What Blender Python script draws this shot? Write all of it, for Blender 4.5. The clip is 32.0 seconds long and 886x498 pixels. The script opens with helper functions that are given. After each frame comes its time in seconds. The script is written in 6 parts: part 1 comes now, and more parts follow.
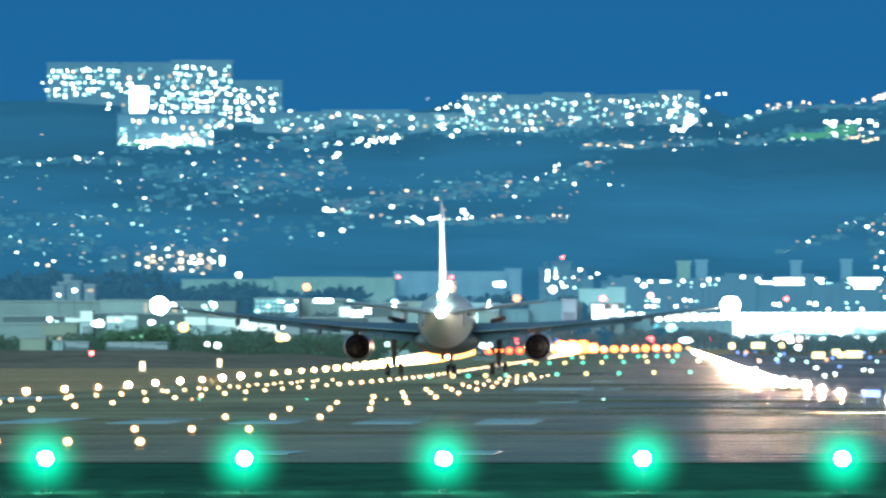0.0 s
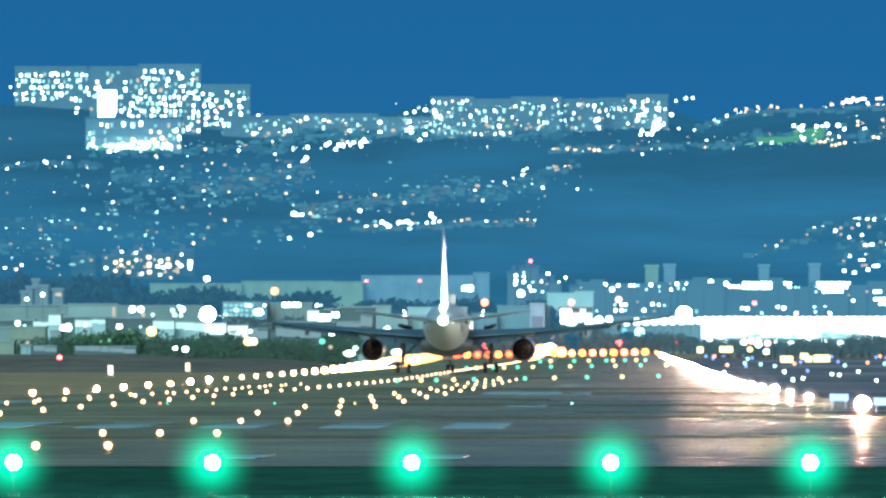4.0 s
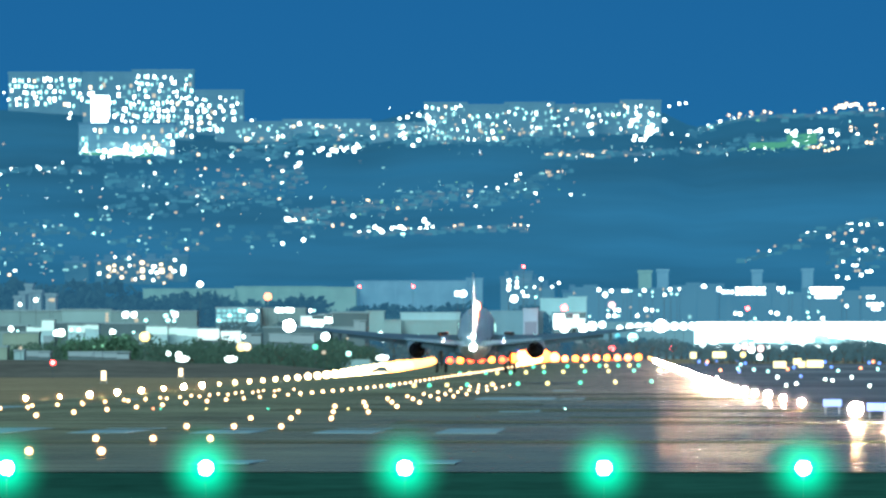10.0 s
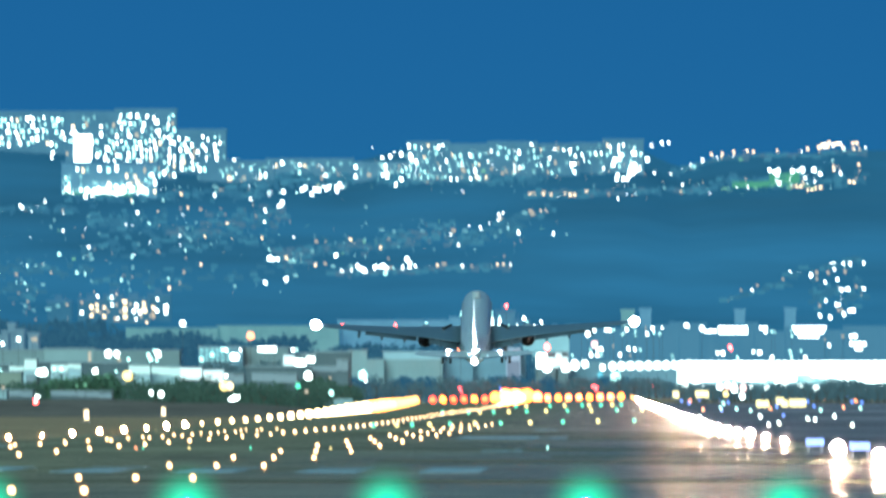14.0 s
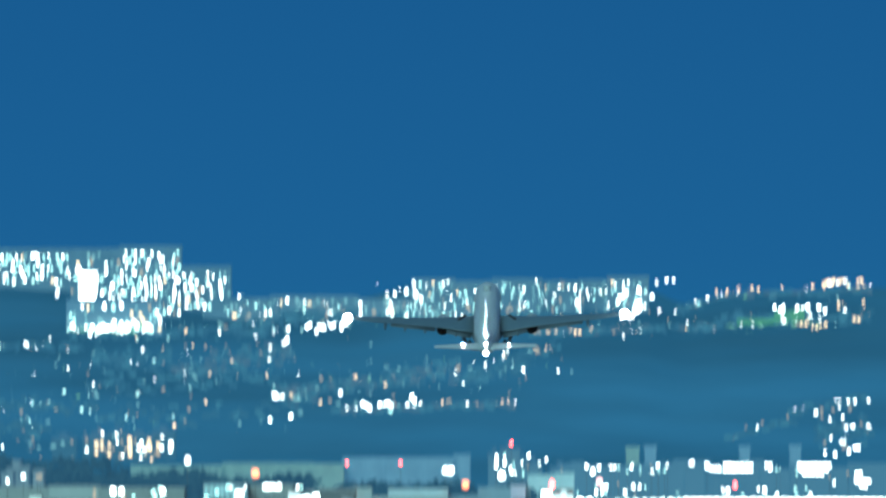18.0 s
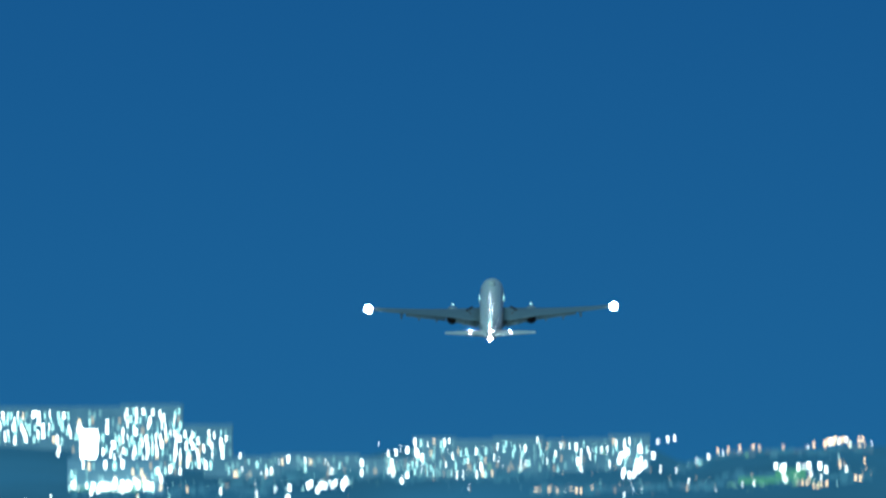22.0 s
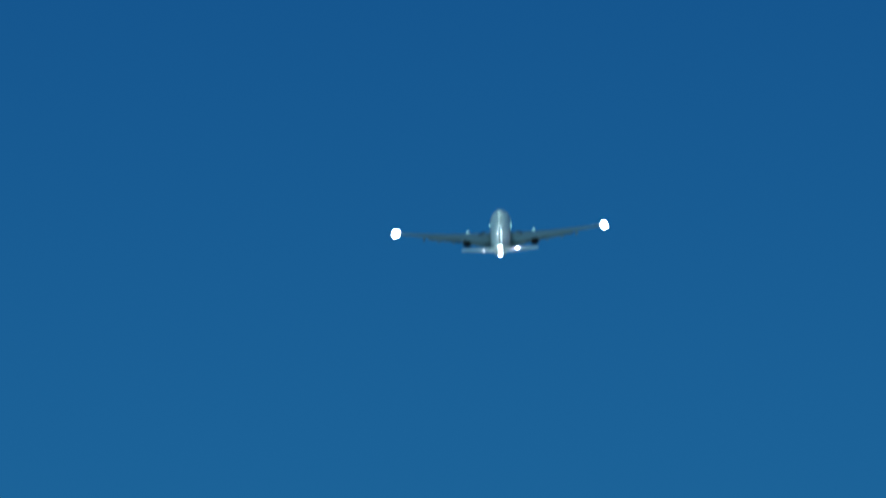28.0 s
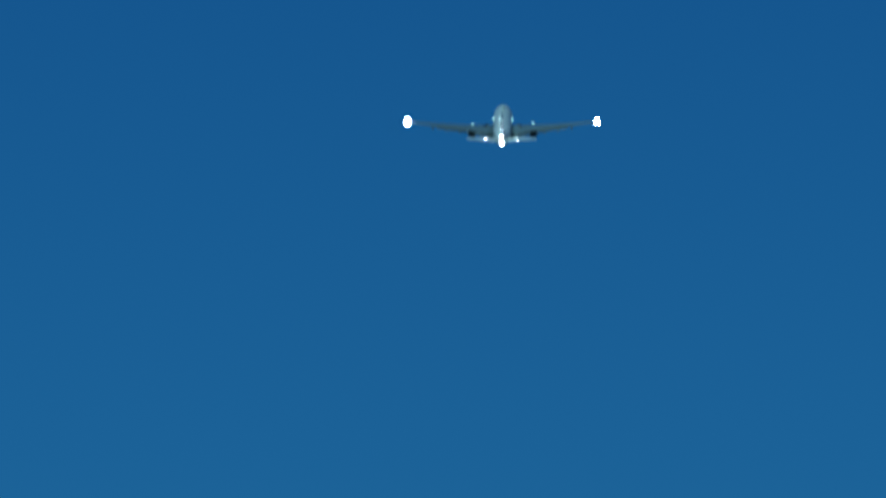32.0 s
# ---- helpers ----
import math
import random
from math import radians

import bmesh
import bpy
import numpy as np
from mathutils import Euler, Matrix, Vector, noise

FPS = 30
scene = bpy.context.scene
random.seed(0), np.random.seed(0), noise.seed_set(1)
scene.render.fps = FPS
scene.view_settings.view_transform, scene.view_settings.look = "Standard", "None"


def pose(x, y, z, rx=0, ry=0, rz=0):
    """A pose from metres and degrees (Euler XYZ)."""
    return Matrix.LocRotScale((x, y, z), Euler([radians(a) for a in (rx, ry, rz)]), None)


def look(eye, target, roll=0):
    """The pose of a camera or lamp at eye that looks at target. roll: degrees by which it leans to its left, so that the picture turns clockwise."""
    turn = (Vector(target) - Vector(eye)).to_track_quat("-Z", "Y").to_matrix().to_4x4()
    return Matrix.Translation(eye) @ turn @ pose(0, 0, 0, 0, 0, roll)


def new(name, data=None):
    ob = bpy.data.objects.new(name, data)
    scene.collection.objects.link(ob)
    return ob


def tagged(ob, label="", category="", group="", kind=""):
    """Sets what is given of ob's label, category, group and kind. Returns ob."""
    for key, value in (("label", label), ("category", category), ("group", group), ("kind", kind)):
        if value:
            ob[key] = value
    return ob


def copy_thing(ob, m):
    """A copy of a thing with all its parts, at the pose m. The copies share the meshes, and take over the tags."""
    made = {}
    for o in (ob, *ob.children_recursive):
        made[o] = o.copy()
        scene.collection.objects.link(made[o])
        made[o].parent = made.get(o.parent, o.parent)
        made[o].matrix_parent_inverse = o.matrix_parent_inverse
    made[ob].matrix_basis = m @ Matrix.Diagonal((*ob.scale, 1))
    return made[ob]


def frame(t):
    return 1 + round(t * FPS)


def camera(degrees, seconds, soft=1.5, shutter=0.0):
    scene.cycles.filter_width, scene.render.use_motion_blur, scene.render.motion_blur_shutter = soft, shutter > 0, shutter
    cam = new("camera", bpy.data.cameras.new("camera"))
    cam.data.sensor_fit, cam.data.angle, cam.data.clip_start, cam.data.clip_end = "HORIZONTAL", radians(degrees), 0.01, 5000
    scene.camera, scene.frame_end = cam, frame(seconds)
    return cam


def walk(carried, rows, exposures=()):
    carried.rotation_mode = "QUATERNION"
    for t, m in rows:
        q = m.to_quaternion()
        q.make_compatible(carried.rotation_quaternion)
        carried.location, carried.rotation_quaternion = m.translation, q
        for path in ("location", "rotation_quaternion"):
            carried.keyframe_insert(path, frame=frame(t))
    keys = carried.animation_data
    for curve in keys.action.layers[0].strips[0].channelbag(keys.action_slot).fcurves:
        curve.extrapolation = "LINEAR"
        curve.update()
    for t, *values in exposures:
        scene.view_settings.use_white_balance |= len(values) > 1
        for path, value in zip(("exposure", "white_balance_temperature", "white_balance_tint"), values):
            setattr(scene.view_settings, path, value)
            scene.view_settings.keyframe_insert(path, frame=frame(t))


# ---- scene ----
# ---- camera ----
# The view grid, F steps to the radian: step VP lies along the runway, step LEVEL at eye height; things are placed on it
# to fit the camera's view.
F, VP, LEVEL, EYE = 20400.0, 1099.0, 612.6, 2.1


def spot(u, v, d):
    """The place seen from the camera at bearing u, height step v, d metres up the runway."""
    return Vector(((u - VP) / F * d, d, EYE + (LEVEL - v) / F * d))


def aim(u, v):
    return look((0, 0, EYE), spot(u, v, 1000.0))


cam = camera(4.402, 32.0, soft=2.6, shutter=4.8)
walk(cam, [
    (0, aim(719.5, 453.5)), (0.5, aim(734.5, 454.5)), (1, aim(748.8, 452.8)), (1.5, aim(757.2, 454.2)), (2, aim(764.2, 451.0)),
    (2.5, aim(770.2, 448.8)), (3, aim(771.5, 447.0)), (3.5, aim(773.2, 447.0)), (5.5, aim(782.2, 442.8)), (6, aim(780.2, 447.2)),
    (6.5, aim(782.0, 447.0)), (7, aim(781.0, 448.2)), (7.5, aim(781.0, 445.2)), (8, aim(781.0, 445.8)), (8.5, aim(781.0, 444.0)),
    (9, aim(784.0, 441.0)), (9.5, aim(787.2, 439.8)), (10, aim(788.0, 436.8)), (10.5, aim(790.8, 433.8)), (11, aim(793.5, 431.0)),
    (11.5, aim(800.0, 429.8)), (12, aim(811.5, 424.5)), (12.5, aim(817.5, 418.5)), (13, aim(820.8, 407.8)), (13.5, aim(820.3, 389.7)),
    (14, aim(818.7, 367.3)), (14.5, aim(814.7, 346.7)), (16.5, aim(810.0, 239.0)), (17, aim(810.0, 204.0)), (17.5, aim(810.0, 167.0)),
    (18, aim(810.0, 124.0)), (18.5, aim(811.0, 86.0)), (19, aim(811.0, 46.0)), (19.5, aim(810.0, 17.0)), (20, aim(810.0, -9.0)),
    (20.5, aim(810.0, -44.0)), (21, aim(808.0, -82.0)), (21.5, aim(808.0, -115.0)), (22, aim(808.0, -157.0)), (22.5, aim(807.0, -188.0)),
    (23, aim(807.0, -216.0)), (23.5, aim(806.0, -239.0)), (24, aim(806.0, -263.0)), (24.5, aim(806.0, -286.0)), (25, aim(806.0, -308.0)),
    (25.5, aim(806.0, -325.0)), (26, aim(806.0, -335.0)), (26.5, aim(806.0, -340.0)), (27, aim(806.0, -343.0)), (27.5, aim(806.0, -344.0)),
    (28, aim(806.0, -343.0)), (32, aim(806.0, -343.0)),
], exposures=[(0.0, 0.15), (13.5, 0.15), (17.0, 0.0), (19.0, -0.06), (23.0, 0.0), (32.0, 0.0)])

# ---- world and light ----
world = bpy.data.worlds.new("dusk")
scene.world = world
world.use_nodes = True
wn, wl = world.node_tree.nodes, world.node_tree.links
for n in list(wn):
    wn.remove(n)
w_out, w_bg = wn.new("ShaderNodeOutputWorld"), wn.new("ShaderNodeBackground")
w_tc, w_sep, w_ramp = wn.new("ShaderNodeTexCoord"), wn.new("ShaderNodeSeparateXYZ"), wn.new("ShaderNodeValToRGB")
wl.new(w_tc.outputs["Generated"], w_sep.inputs[0])
wl.new(w_sep.outputs["Z"], w_ramp.inputs[0])
wl.new(w_ramp.outputs[0], w_bg.inputs[0])
wl.new(w_bg.outputs[0], w_out.inputs[0])
els = w_ramp.color_ramp.elements
els[0].position, els[0].color = 0.0, (0.016, 0.150, 0.315, 1)
els[1].position, els[1].color = 1.0, (0.004, 0.030, 0.120, 1)
for at, c in ((0.025, (0.0115, 0.124, 0.316, 1)), (0.07, (0.0075, 0.092, 0.272, 1)), (0.25, (0.005, 0.060, 0.210, 1))):
    e = els.new(at)
    e.color = c
w_bg.inputs[1].default_value = 1.0

# a wide fill sun added high behind the camera, to brighten walls and ground
glow = new("dusk_fill", bpy.data.lights.new("dusk_fill", "SUN"))
glow.data.energy, glow.data.angle, glow.data.color = 3.0, radians(40), (0.66, 1.0, 0.98)
glow.matrix_world = look((-260, -500, 640), (0, 400, 0))

# ---- materials ----


def material(name, color, rough=0.6, metal=0.0, grain=0.0, scale=1.0, bump=0.0, spec=0.5, spread=0.25, stretch=(1, 1, 1)):
    """A surface with two scales of variation: grain (fine) and stains (coarse)."""
    m = bpy.data.materials.new(name)
    m.use_nodes = True
    nt = m.node_tree
    b = nt.nodes["Principled BSDF"]
    b.inputs["Roughness"].default_value, b.inputs["Metallic"].default_value = rough, metal
    b.inputs["Specular IOR Level"].default_value = spec
    if not grain:
        b.inputs["Base Color"].default_value = (*color, 1)
        return m
    tc, mp = nt.nodes.new("ShaderNodeTexCoord"), nt.nodes.new("ShaderNodeMapping")
    mp.inputs["Scale"].default_value = stretch
    nt.links.new(tc.outputs["Object"], mp.inputs[0])
    fine, coarse = nt.nodes.new("ShaderNodeTexNoise"), nt.nodes.new("ShaderNodeTexNoise")
    fine.inputs["Scale"].default_value, coarse.inputs["Scale"].default_value = scale, scale * 0.13
    fine.inputs["Detail"].default_value = 6
    for n in (fine, coarse):
        nt.links.new(mp.outputs[0], n.inputs["Vector"])
    mix = nt.nodes.new("ShaderNodeMath")
    mix.operation = "ADD"
    nt.links.new(fine.outputs["Fac"], mix.inputs[0])
    nt.links.new(coarse.outputs["Fac"], mix.inputs[1])
    ramp = nt.nodes.new("ShaderNodeValToRGB")
    half = nt.nodes.new("ShaderNodeMath")
    half.operation, half.inputs[1].default_value = "MULTIPLY", 0.5
    nt.links.new(mix.outputs[0], half.inputs[0])
    nt.links.new(half.outputs[0], ramp.inputs[0])
    lo, hi = 1 - grain, 1 + grain
    ramp.color_ramp.elements[0].position, ramp.color_ramp.elements[0].color = 0.5 - spread, (*[c * lo for c in color], 1)
    ramp.color_ramp.elements[1].position, ramp.color_ramp.elements[1].color = 0.5 + spread, (*[min(1, c * hi) for c in color], 1)
    nt.links.new(ramp.outputs[0], b.inputs["Base Color"])
    if bump:
        bp = nt.nodes.new("ShaderNodeBump")
        bp.inputs["Strength"].default_value, bp.inputs["Distance"].default_value = bump, 0.05
        nt.links.new(fine.outputs["Fac"], bp.inputs["Height"])
        nt.links.new(bp.outputs[0], b.inputs["Normal"])
    return m


def lamp_material(name, color, strength):
    m = bpy.data.materials.new(name)
    m.use_nodes = True
    b = m.node_tree.nodes["Principled BSDF"]
    b.inputs["Base Color"].default_value = (0.12, 0.12, 0.12, 1)
    b.inputs["Emission Color"].default_value = (*color, 1)
    b.inputs["Emission Strength"].default_value = strength
    return m


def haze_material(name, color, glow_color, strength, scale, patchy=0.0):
    """A surface of hills, skyline or trees with the evening haze put into it as a faint glow of its own."""
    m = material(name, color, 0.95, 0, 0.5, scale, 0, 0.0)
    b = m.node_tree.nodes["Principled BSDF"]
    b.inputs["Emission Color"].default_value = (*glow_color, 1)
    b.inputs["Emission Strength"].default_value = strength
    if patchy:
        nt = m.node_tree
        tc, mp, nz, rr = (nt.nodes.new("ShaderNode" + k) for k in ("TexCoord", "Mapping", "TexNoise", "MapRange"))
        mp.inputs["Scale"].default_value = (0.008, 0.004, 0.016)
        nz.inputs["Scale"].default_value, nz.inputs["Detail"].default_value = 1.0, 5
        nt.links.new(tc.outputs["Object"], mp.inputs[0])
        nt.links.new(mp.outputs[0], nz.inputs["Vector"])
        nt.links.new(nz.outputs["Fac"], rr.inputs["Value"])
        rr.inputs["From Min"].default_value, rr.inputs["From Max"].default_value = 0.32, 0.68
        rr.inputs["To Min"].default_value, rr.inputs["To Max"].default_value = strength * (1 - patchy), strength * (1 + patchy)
        # the painted haze is brighter towards the foot of the hill
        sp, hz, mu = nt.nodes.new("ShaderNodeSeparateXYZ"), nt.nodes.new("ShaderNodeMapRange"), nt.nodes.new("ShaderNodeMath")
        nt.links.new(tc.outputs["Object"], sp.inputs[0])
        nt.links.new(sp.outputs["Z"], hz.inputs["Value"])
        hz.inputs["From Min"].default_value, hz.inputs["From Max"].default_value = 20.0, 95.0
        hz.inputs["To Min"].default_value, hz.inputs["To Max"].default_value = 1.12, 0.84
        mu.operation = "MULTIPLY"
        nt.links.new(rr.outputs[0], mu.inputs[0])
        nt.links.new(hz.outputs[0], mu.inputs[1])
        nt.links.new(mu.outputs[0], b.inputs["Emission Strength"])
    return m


M = {
    "grass": material("grass", (0.300, 0.232, 0.148), 0.95, 0, 0.5, 0.35, 0.4, 0.0),
    "bank_ground": material("dark_bank_ground", (0.150, 0.138, 0.118), 0.95, 0, 0.5, 0.2, 0.3, 0.0),
    "taxiway": material("taxiway_asphalt", (0.150, 0.160, 0.190), 0.9, 0, 0.55, 0.12, 0.0, 0.0, 0.22, (0.05, 0.5, 1)),
    "pale_taxiway": material("pale_taxiway_concrete", (0.25, 0.26, 0.29), 0.9, 0, 0.4, 0.12, 0.0, 0.0, 0.22, (0.05, 0.5, 1)),
    "asphalt": material("wet_asphalt", (0.205, 0.205, 0.125), 0.9, 0, 0.8, 0.22, 0.0, 0.0, 0.25, (1, 0.25, 1)),
    "matt_asphalt": material("matt_asphalt", (0.165, 0.162, 0.112), 0.95, 0, 0.5, 0.3, 0.0, 0.0, 0.25, (1, 0.25, 1)),
    "marking": material("runway_paint", (0.25, 0.40, 0.42), 0.5, 0, 0.3, 0.8),
    "hill": haze_material("hazy_hill_woods", (0.018, 0.034, 0.036), (0.0135, 0.112, 0.226), 1.06, 0.012, 0.20),
    "leaf": material("leaf", (0.04, 0.085, 0.055), 0.8, 0, 0.5, 0.4),
    # distant leaves, their haze put in as a faint glow
    "far_haze_leaf": haze_material("far_haze_leaf", (0.02, 0.04, 0.04), (0.019, 0.088, 0.162), 0.92, 0.3),
    "turf": material("turf", (0.020, 0.088, 0.064), 0.95, 0, 0.5, 1.4, 0.3, 0.0),
    "gear_metal": material("gear_metal", (0.10, 0.10, 0.105), 0.5, 0.4, 0.2, 3),
    "bark": material("bark", (0.11, 0.08, 0.06), 0.9, 0, 0.3, 3),
    # the building colours below hold some cool lamp light and haze
    "concrete": material("concrete", (0.13, 0.22, 0.26), 0.8, 0, 0.25, 0.15),
    "lilac": material("lavender_render", (0.42, 0.50, 0.62), 0.8, 0, 0.15, 0.2),
    "pale": material("pale_render", (0.44, 0.62, 0.66), 0.8, 0, 0.15, 0.2),
    "blue_clad": material("blue_grey_cladding", (0.19, 0.34, 0.42), 0.7, 0.0, 0.2, 0.15),
    "mint_clad": material("pale_green_cladding", (0.30, 0.43, 0.44), 0.75, 0, 0.2, 0.15),
    "olive_clad": material("olive_cladding", (0.27, 0.34, 0.28), 0.75, 0, 0.3, 0.15),
    "beige_clad": material("beige_cladding", (0.30, 0.44, 0.46), 0.7, 0, 0.2, 0.15),
    "roof": material("roof_sheet", (0.16, 0.26, 0.31), 0.8, 0.0, 0.25, 0.3),
    "roof_edge": material("roof_edge", (0.27, 0.36, 0.39), 0.8, 0, 0.25, 0.3),
    "dark_glass": material("dark_glass", (0.03, 0.04, 0.05), 0.12),
    "metal": material("galvanised", (0.45, 0.46, 0.47), 0.45, 0.8, 0.2, 2),
    "pole": material("dark_pole", (0.06, 0.08, 0.09), 0.7),
    "housing": material("lamp_housing", (0.32, 0.26, 0.05), 0.5, 0.2, 0.2, 6),
    "white_paint": material("white_aircraft_paint", (0.34, 0.46, 0.49), 0.32, 0, 0.06, 0.5),
    # wing grey darkened for the shade on flaps, ailerons and fairings
    "flap_shade_paint": material("shaded_flap_paint", (0.050, 0.088, 0.108), 0.5, 0.0, 0.10, 0.6),
    "nacelle": material("nacelle_paint", (0.20, 0.27, 0.29), 0.35, 0.0, 0.08, 0.6),
    "grey_paint": material("grey_aircraft_paint", (0.075, 0.140, 0.175), 0.45, 0.0, 0.10, 0.6),
    "bare": material("bare_metal", (0.55, 0.55, 0.56), 0.3, 0.9, 0.1, 2),
    "nozzle": material("black_nozzle", (0.014, 0.014, 0.014), 0.9, 0.0, 0.3, 2),
    "rubber": material("tyre_rubber", (0.02, 0.02, 0.02), 0.8, 0, 0.2, 5),
    "l_white": lamp_material("lamp_white", (0.80, 1.0, 0.97), 7.0),
    "l_cool": lamp_material("lamp_cool", (0.45, 0.97, 0.90), 3.2),
    "l_dim": lamp_material("lamp_dim", (0.24, 0.66, 0.70), 0.95),
    "l_warm": lamp_material("lamp_warm", (1.0, 0.78, 0.46), 2.8),
    "l_peach": lamp_material("lamp_peach", (0.80, 0.66, 0.46), 0.75),
    "l_green": lamp_material("lamp_green", (0.10, 1.0, 0.60), 1.6),
    "l_leaf": lamp_material("lamp_leaf_green", (0.25, 0.85, 0.45), 0.60),
    "l_red": lamp_material("lamp_red", (1.0, 0.048, 0.046), 30.0),
    "l_end_warm": lamp_material("runway_end_lamp_warm", (1.0, 0.10, 0.024), 34.0),
    "l_end_gold": lamp_material("runway_end_lamp_gold", (1.0, 0.13, 0.012), 26.0),
    "l_edge_gold": lamp_material("runway_edge_lamp_gold", (1.0, 0.34, 0.07), 12.0),
    "l_line_gold": lamp_material("centreline_lamp_gold", (1.0, 0.24, 0.06), 26.0),
    "l_sign": lamp_material("guidance_sign_glass", (1.0, 0.88, 0.40), 2.1),
    # a wall that glows itself, for the floodlight on it
    "l_front": lamp_material("glowing_wall", (0.70, 0.98, 1.0), 1.25),
    "l_edge_far": lamp_material("runway_edge_lamp_far", (1.0, 0.66, 0.30), 14.0),
    "l_edge_right": lamp_material("runway_edge_lamp_right", (1.0, 0.72, 0.56), 15000.0),
    "l_edge_mid": lamp_material("runway_edge_lamp_mid", (1.0, 0.70, 0.52), 5500.0),
    "l_edge_end": lamp_material("runway_edge_lamp_end", (1.0, 0.68, 0.48), 900.0),
    "l_amber": lamp_material("lamp_amber", (1.0, 0.30, 0.13), 4.2),
    "l_orange": lamp_material("lamp_orange", (1.0, 0.032, 0.008), 20.0),
    "l_edge_bright": lamp_material("runway_edge_lamp_bright", (1.0, 0.74, 0.60), 30000.0),
    "l_edge_near": lamp_material("runway_edge_lamp_near", (1.0, 0.76, 0.66), 6500.0),
    "l_flame": lamp_material("runway_caution_lamp_bright", (1.0, 0.44, 0.10), 6.0),
    "l_caution": lamp_material("runway_caution_lamp", (1.0, 0.46, 0.13), 3.5),
    "l_yellow": lamp_material("lamp_yellow", (1.0, 0.80, 0.28), 2.6),
    # two more walls with the light on them put in as glow
    "l_pale": lamp_material("glowing_pale_wall", (0.50, 0.88, 0.84), 1.0),
    "l_faint": lamp_material("glowing_dim_wall", (0.20, 0.42, 0.50), 0.50),
    "l_lilac": lamp_material("glowing_lilac_wall", (0.40, 0.58, 0.95), 0.24),
    "l_rose": lamp_material("lamp_rose", (1.0, 0.62, 0.60), 2.6),
    "l_cyan": lamp_material("lamp_cyan", (0.10, 0.72, 0.90), 1.0),
    "l_blue": lamp_material("lamp_blue", (0.12, 0.28, 1.0), 2.2),
    "l_edge": lamp_material("runway_edge_lamp", (1.0, 0.60, 0.28), 4000.0),
    "l_inset": lamp_material("runway_inset_lamp", (1.0, 0.62, 0.30), 13.0),
    "l_thresh": lamp_material("threshold_lamp", (0.42, 1.0, 0.72), 260.0),
    "l_glare": lamp_material("aircraft_lamp", (0.92, 0.98, 1.0), 16.0),
    "l_tip": lamp_material("wingtip_lamp", (0.96, 0.99, 1.0), 60.0),
    "l_strobe": lamp_material("tail_strobe_lamp", (0.72, 0.88, 1.0), 4000.0),
    "l_beacon": lamp_material("beacon_lamp", (1.0, 0.085, 0.018), 5000.0),
    "l_bar": lamp_material("bar_lamp", (0.25, 0.41, 1.0), 2.3),
    "l_facade": lamp_material("terminal_glass_lit", (0.80, 1.0, 0.98), 5.0),
    "l_window": lamp_material("lit_window", (0.82, 1.0, 0.96), 7.0),
    # two hedge greens that glow faintly for the haze before them
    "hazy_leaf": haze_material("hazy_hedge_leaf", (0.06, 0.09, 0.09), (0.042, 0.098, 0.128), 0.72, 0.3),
    "dark_haze_leaf": haze_material("dark_haze_hedge_leaf", (0.05, 0.085, 0.06), (0.024, 0.062, 0.054), 0.70, 0.3),
    # leaf green brightened for the floodlight on one row of trees
    "painted_lit_leaf": material("painted_floodlit_leaf", (0.080, 0.175, 0.105), 0.85, 0, 0.5, 0.3),
    # turf with the floodlight on it put in as glow
    "glow_turf": haze_material("glowing_pitch", (0.03, 0.08, 0.05), (0.060, 0.290, 0.200), 1.05, 0.05),
    # faint glow for pale patches between the town lamps
    "town_patch": haze_material("town_patch", (0.02, 0.03, 0.03), (0.023, 0.136, 0.245), 1.02, 0.1),
    "town_pale_patch": haze_material("town_pale_patch", (0.03, 0.04, 0.04), (0.032, 0.180, 0.285), 1.05, 0.1),
    "town_rose_patch": haze_material("town_rose_patch", (0.04, 0.035, 0.03), (0.050, 0.155, 0.255), 1.02, 0.1),
    # two wall greys tinted for the haze over the sheds
    "mid_grey": material("hazed_grey_wall", (0.235, 0.335, 0.345), 0.8, 0, 0.3, 0.12),
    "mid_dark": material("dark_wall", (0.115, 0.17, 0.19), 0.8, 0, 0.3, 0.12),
    # walls and roofs that glow faintly for the haze before them
    "hill_haze_wall": haze_material("hill_haze_wall", (0.03, 0.05, 0.05), (0.024, 0.126, 0.228), 1.0, 0.15),
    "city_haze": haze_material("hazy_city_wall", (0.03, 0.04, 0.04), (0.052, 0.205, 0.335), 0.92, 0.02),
    "far_haze_wall": haze_material("far_haze_wall", (0.08, 0.12, 0.135), (0.034, 0.160, 0.275), 0.80, 0.15),
    "far_haze_pale": haze_material("far_haze_pale_wall", (0.13, 0.20, 0.22), (0.035, 0.160, 0.295), 0.80, 0.15),
    "far_haze_beige": haze_material("far_haze_beige_wall", (0.17, 0.23, 0.20), (0.042, 0.165, 0.220), 0.84, 0.15),
    "far_haze_bright": haze_material("far_haze_bright_roof", (0.25, 0.34, 0.34), (0.11, 0.30, 0.36), 0.95, 0.15),
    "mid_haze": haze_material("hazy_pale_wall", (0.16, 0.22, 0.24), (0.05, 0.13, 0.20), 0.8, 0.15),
    "far_haze_roof": haze_material("far_haze_roof", (0.06, 0.09, 0.10), (0.022, 0.128, 0.255), 0.86, 0.2),
}



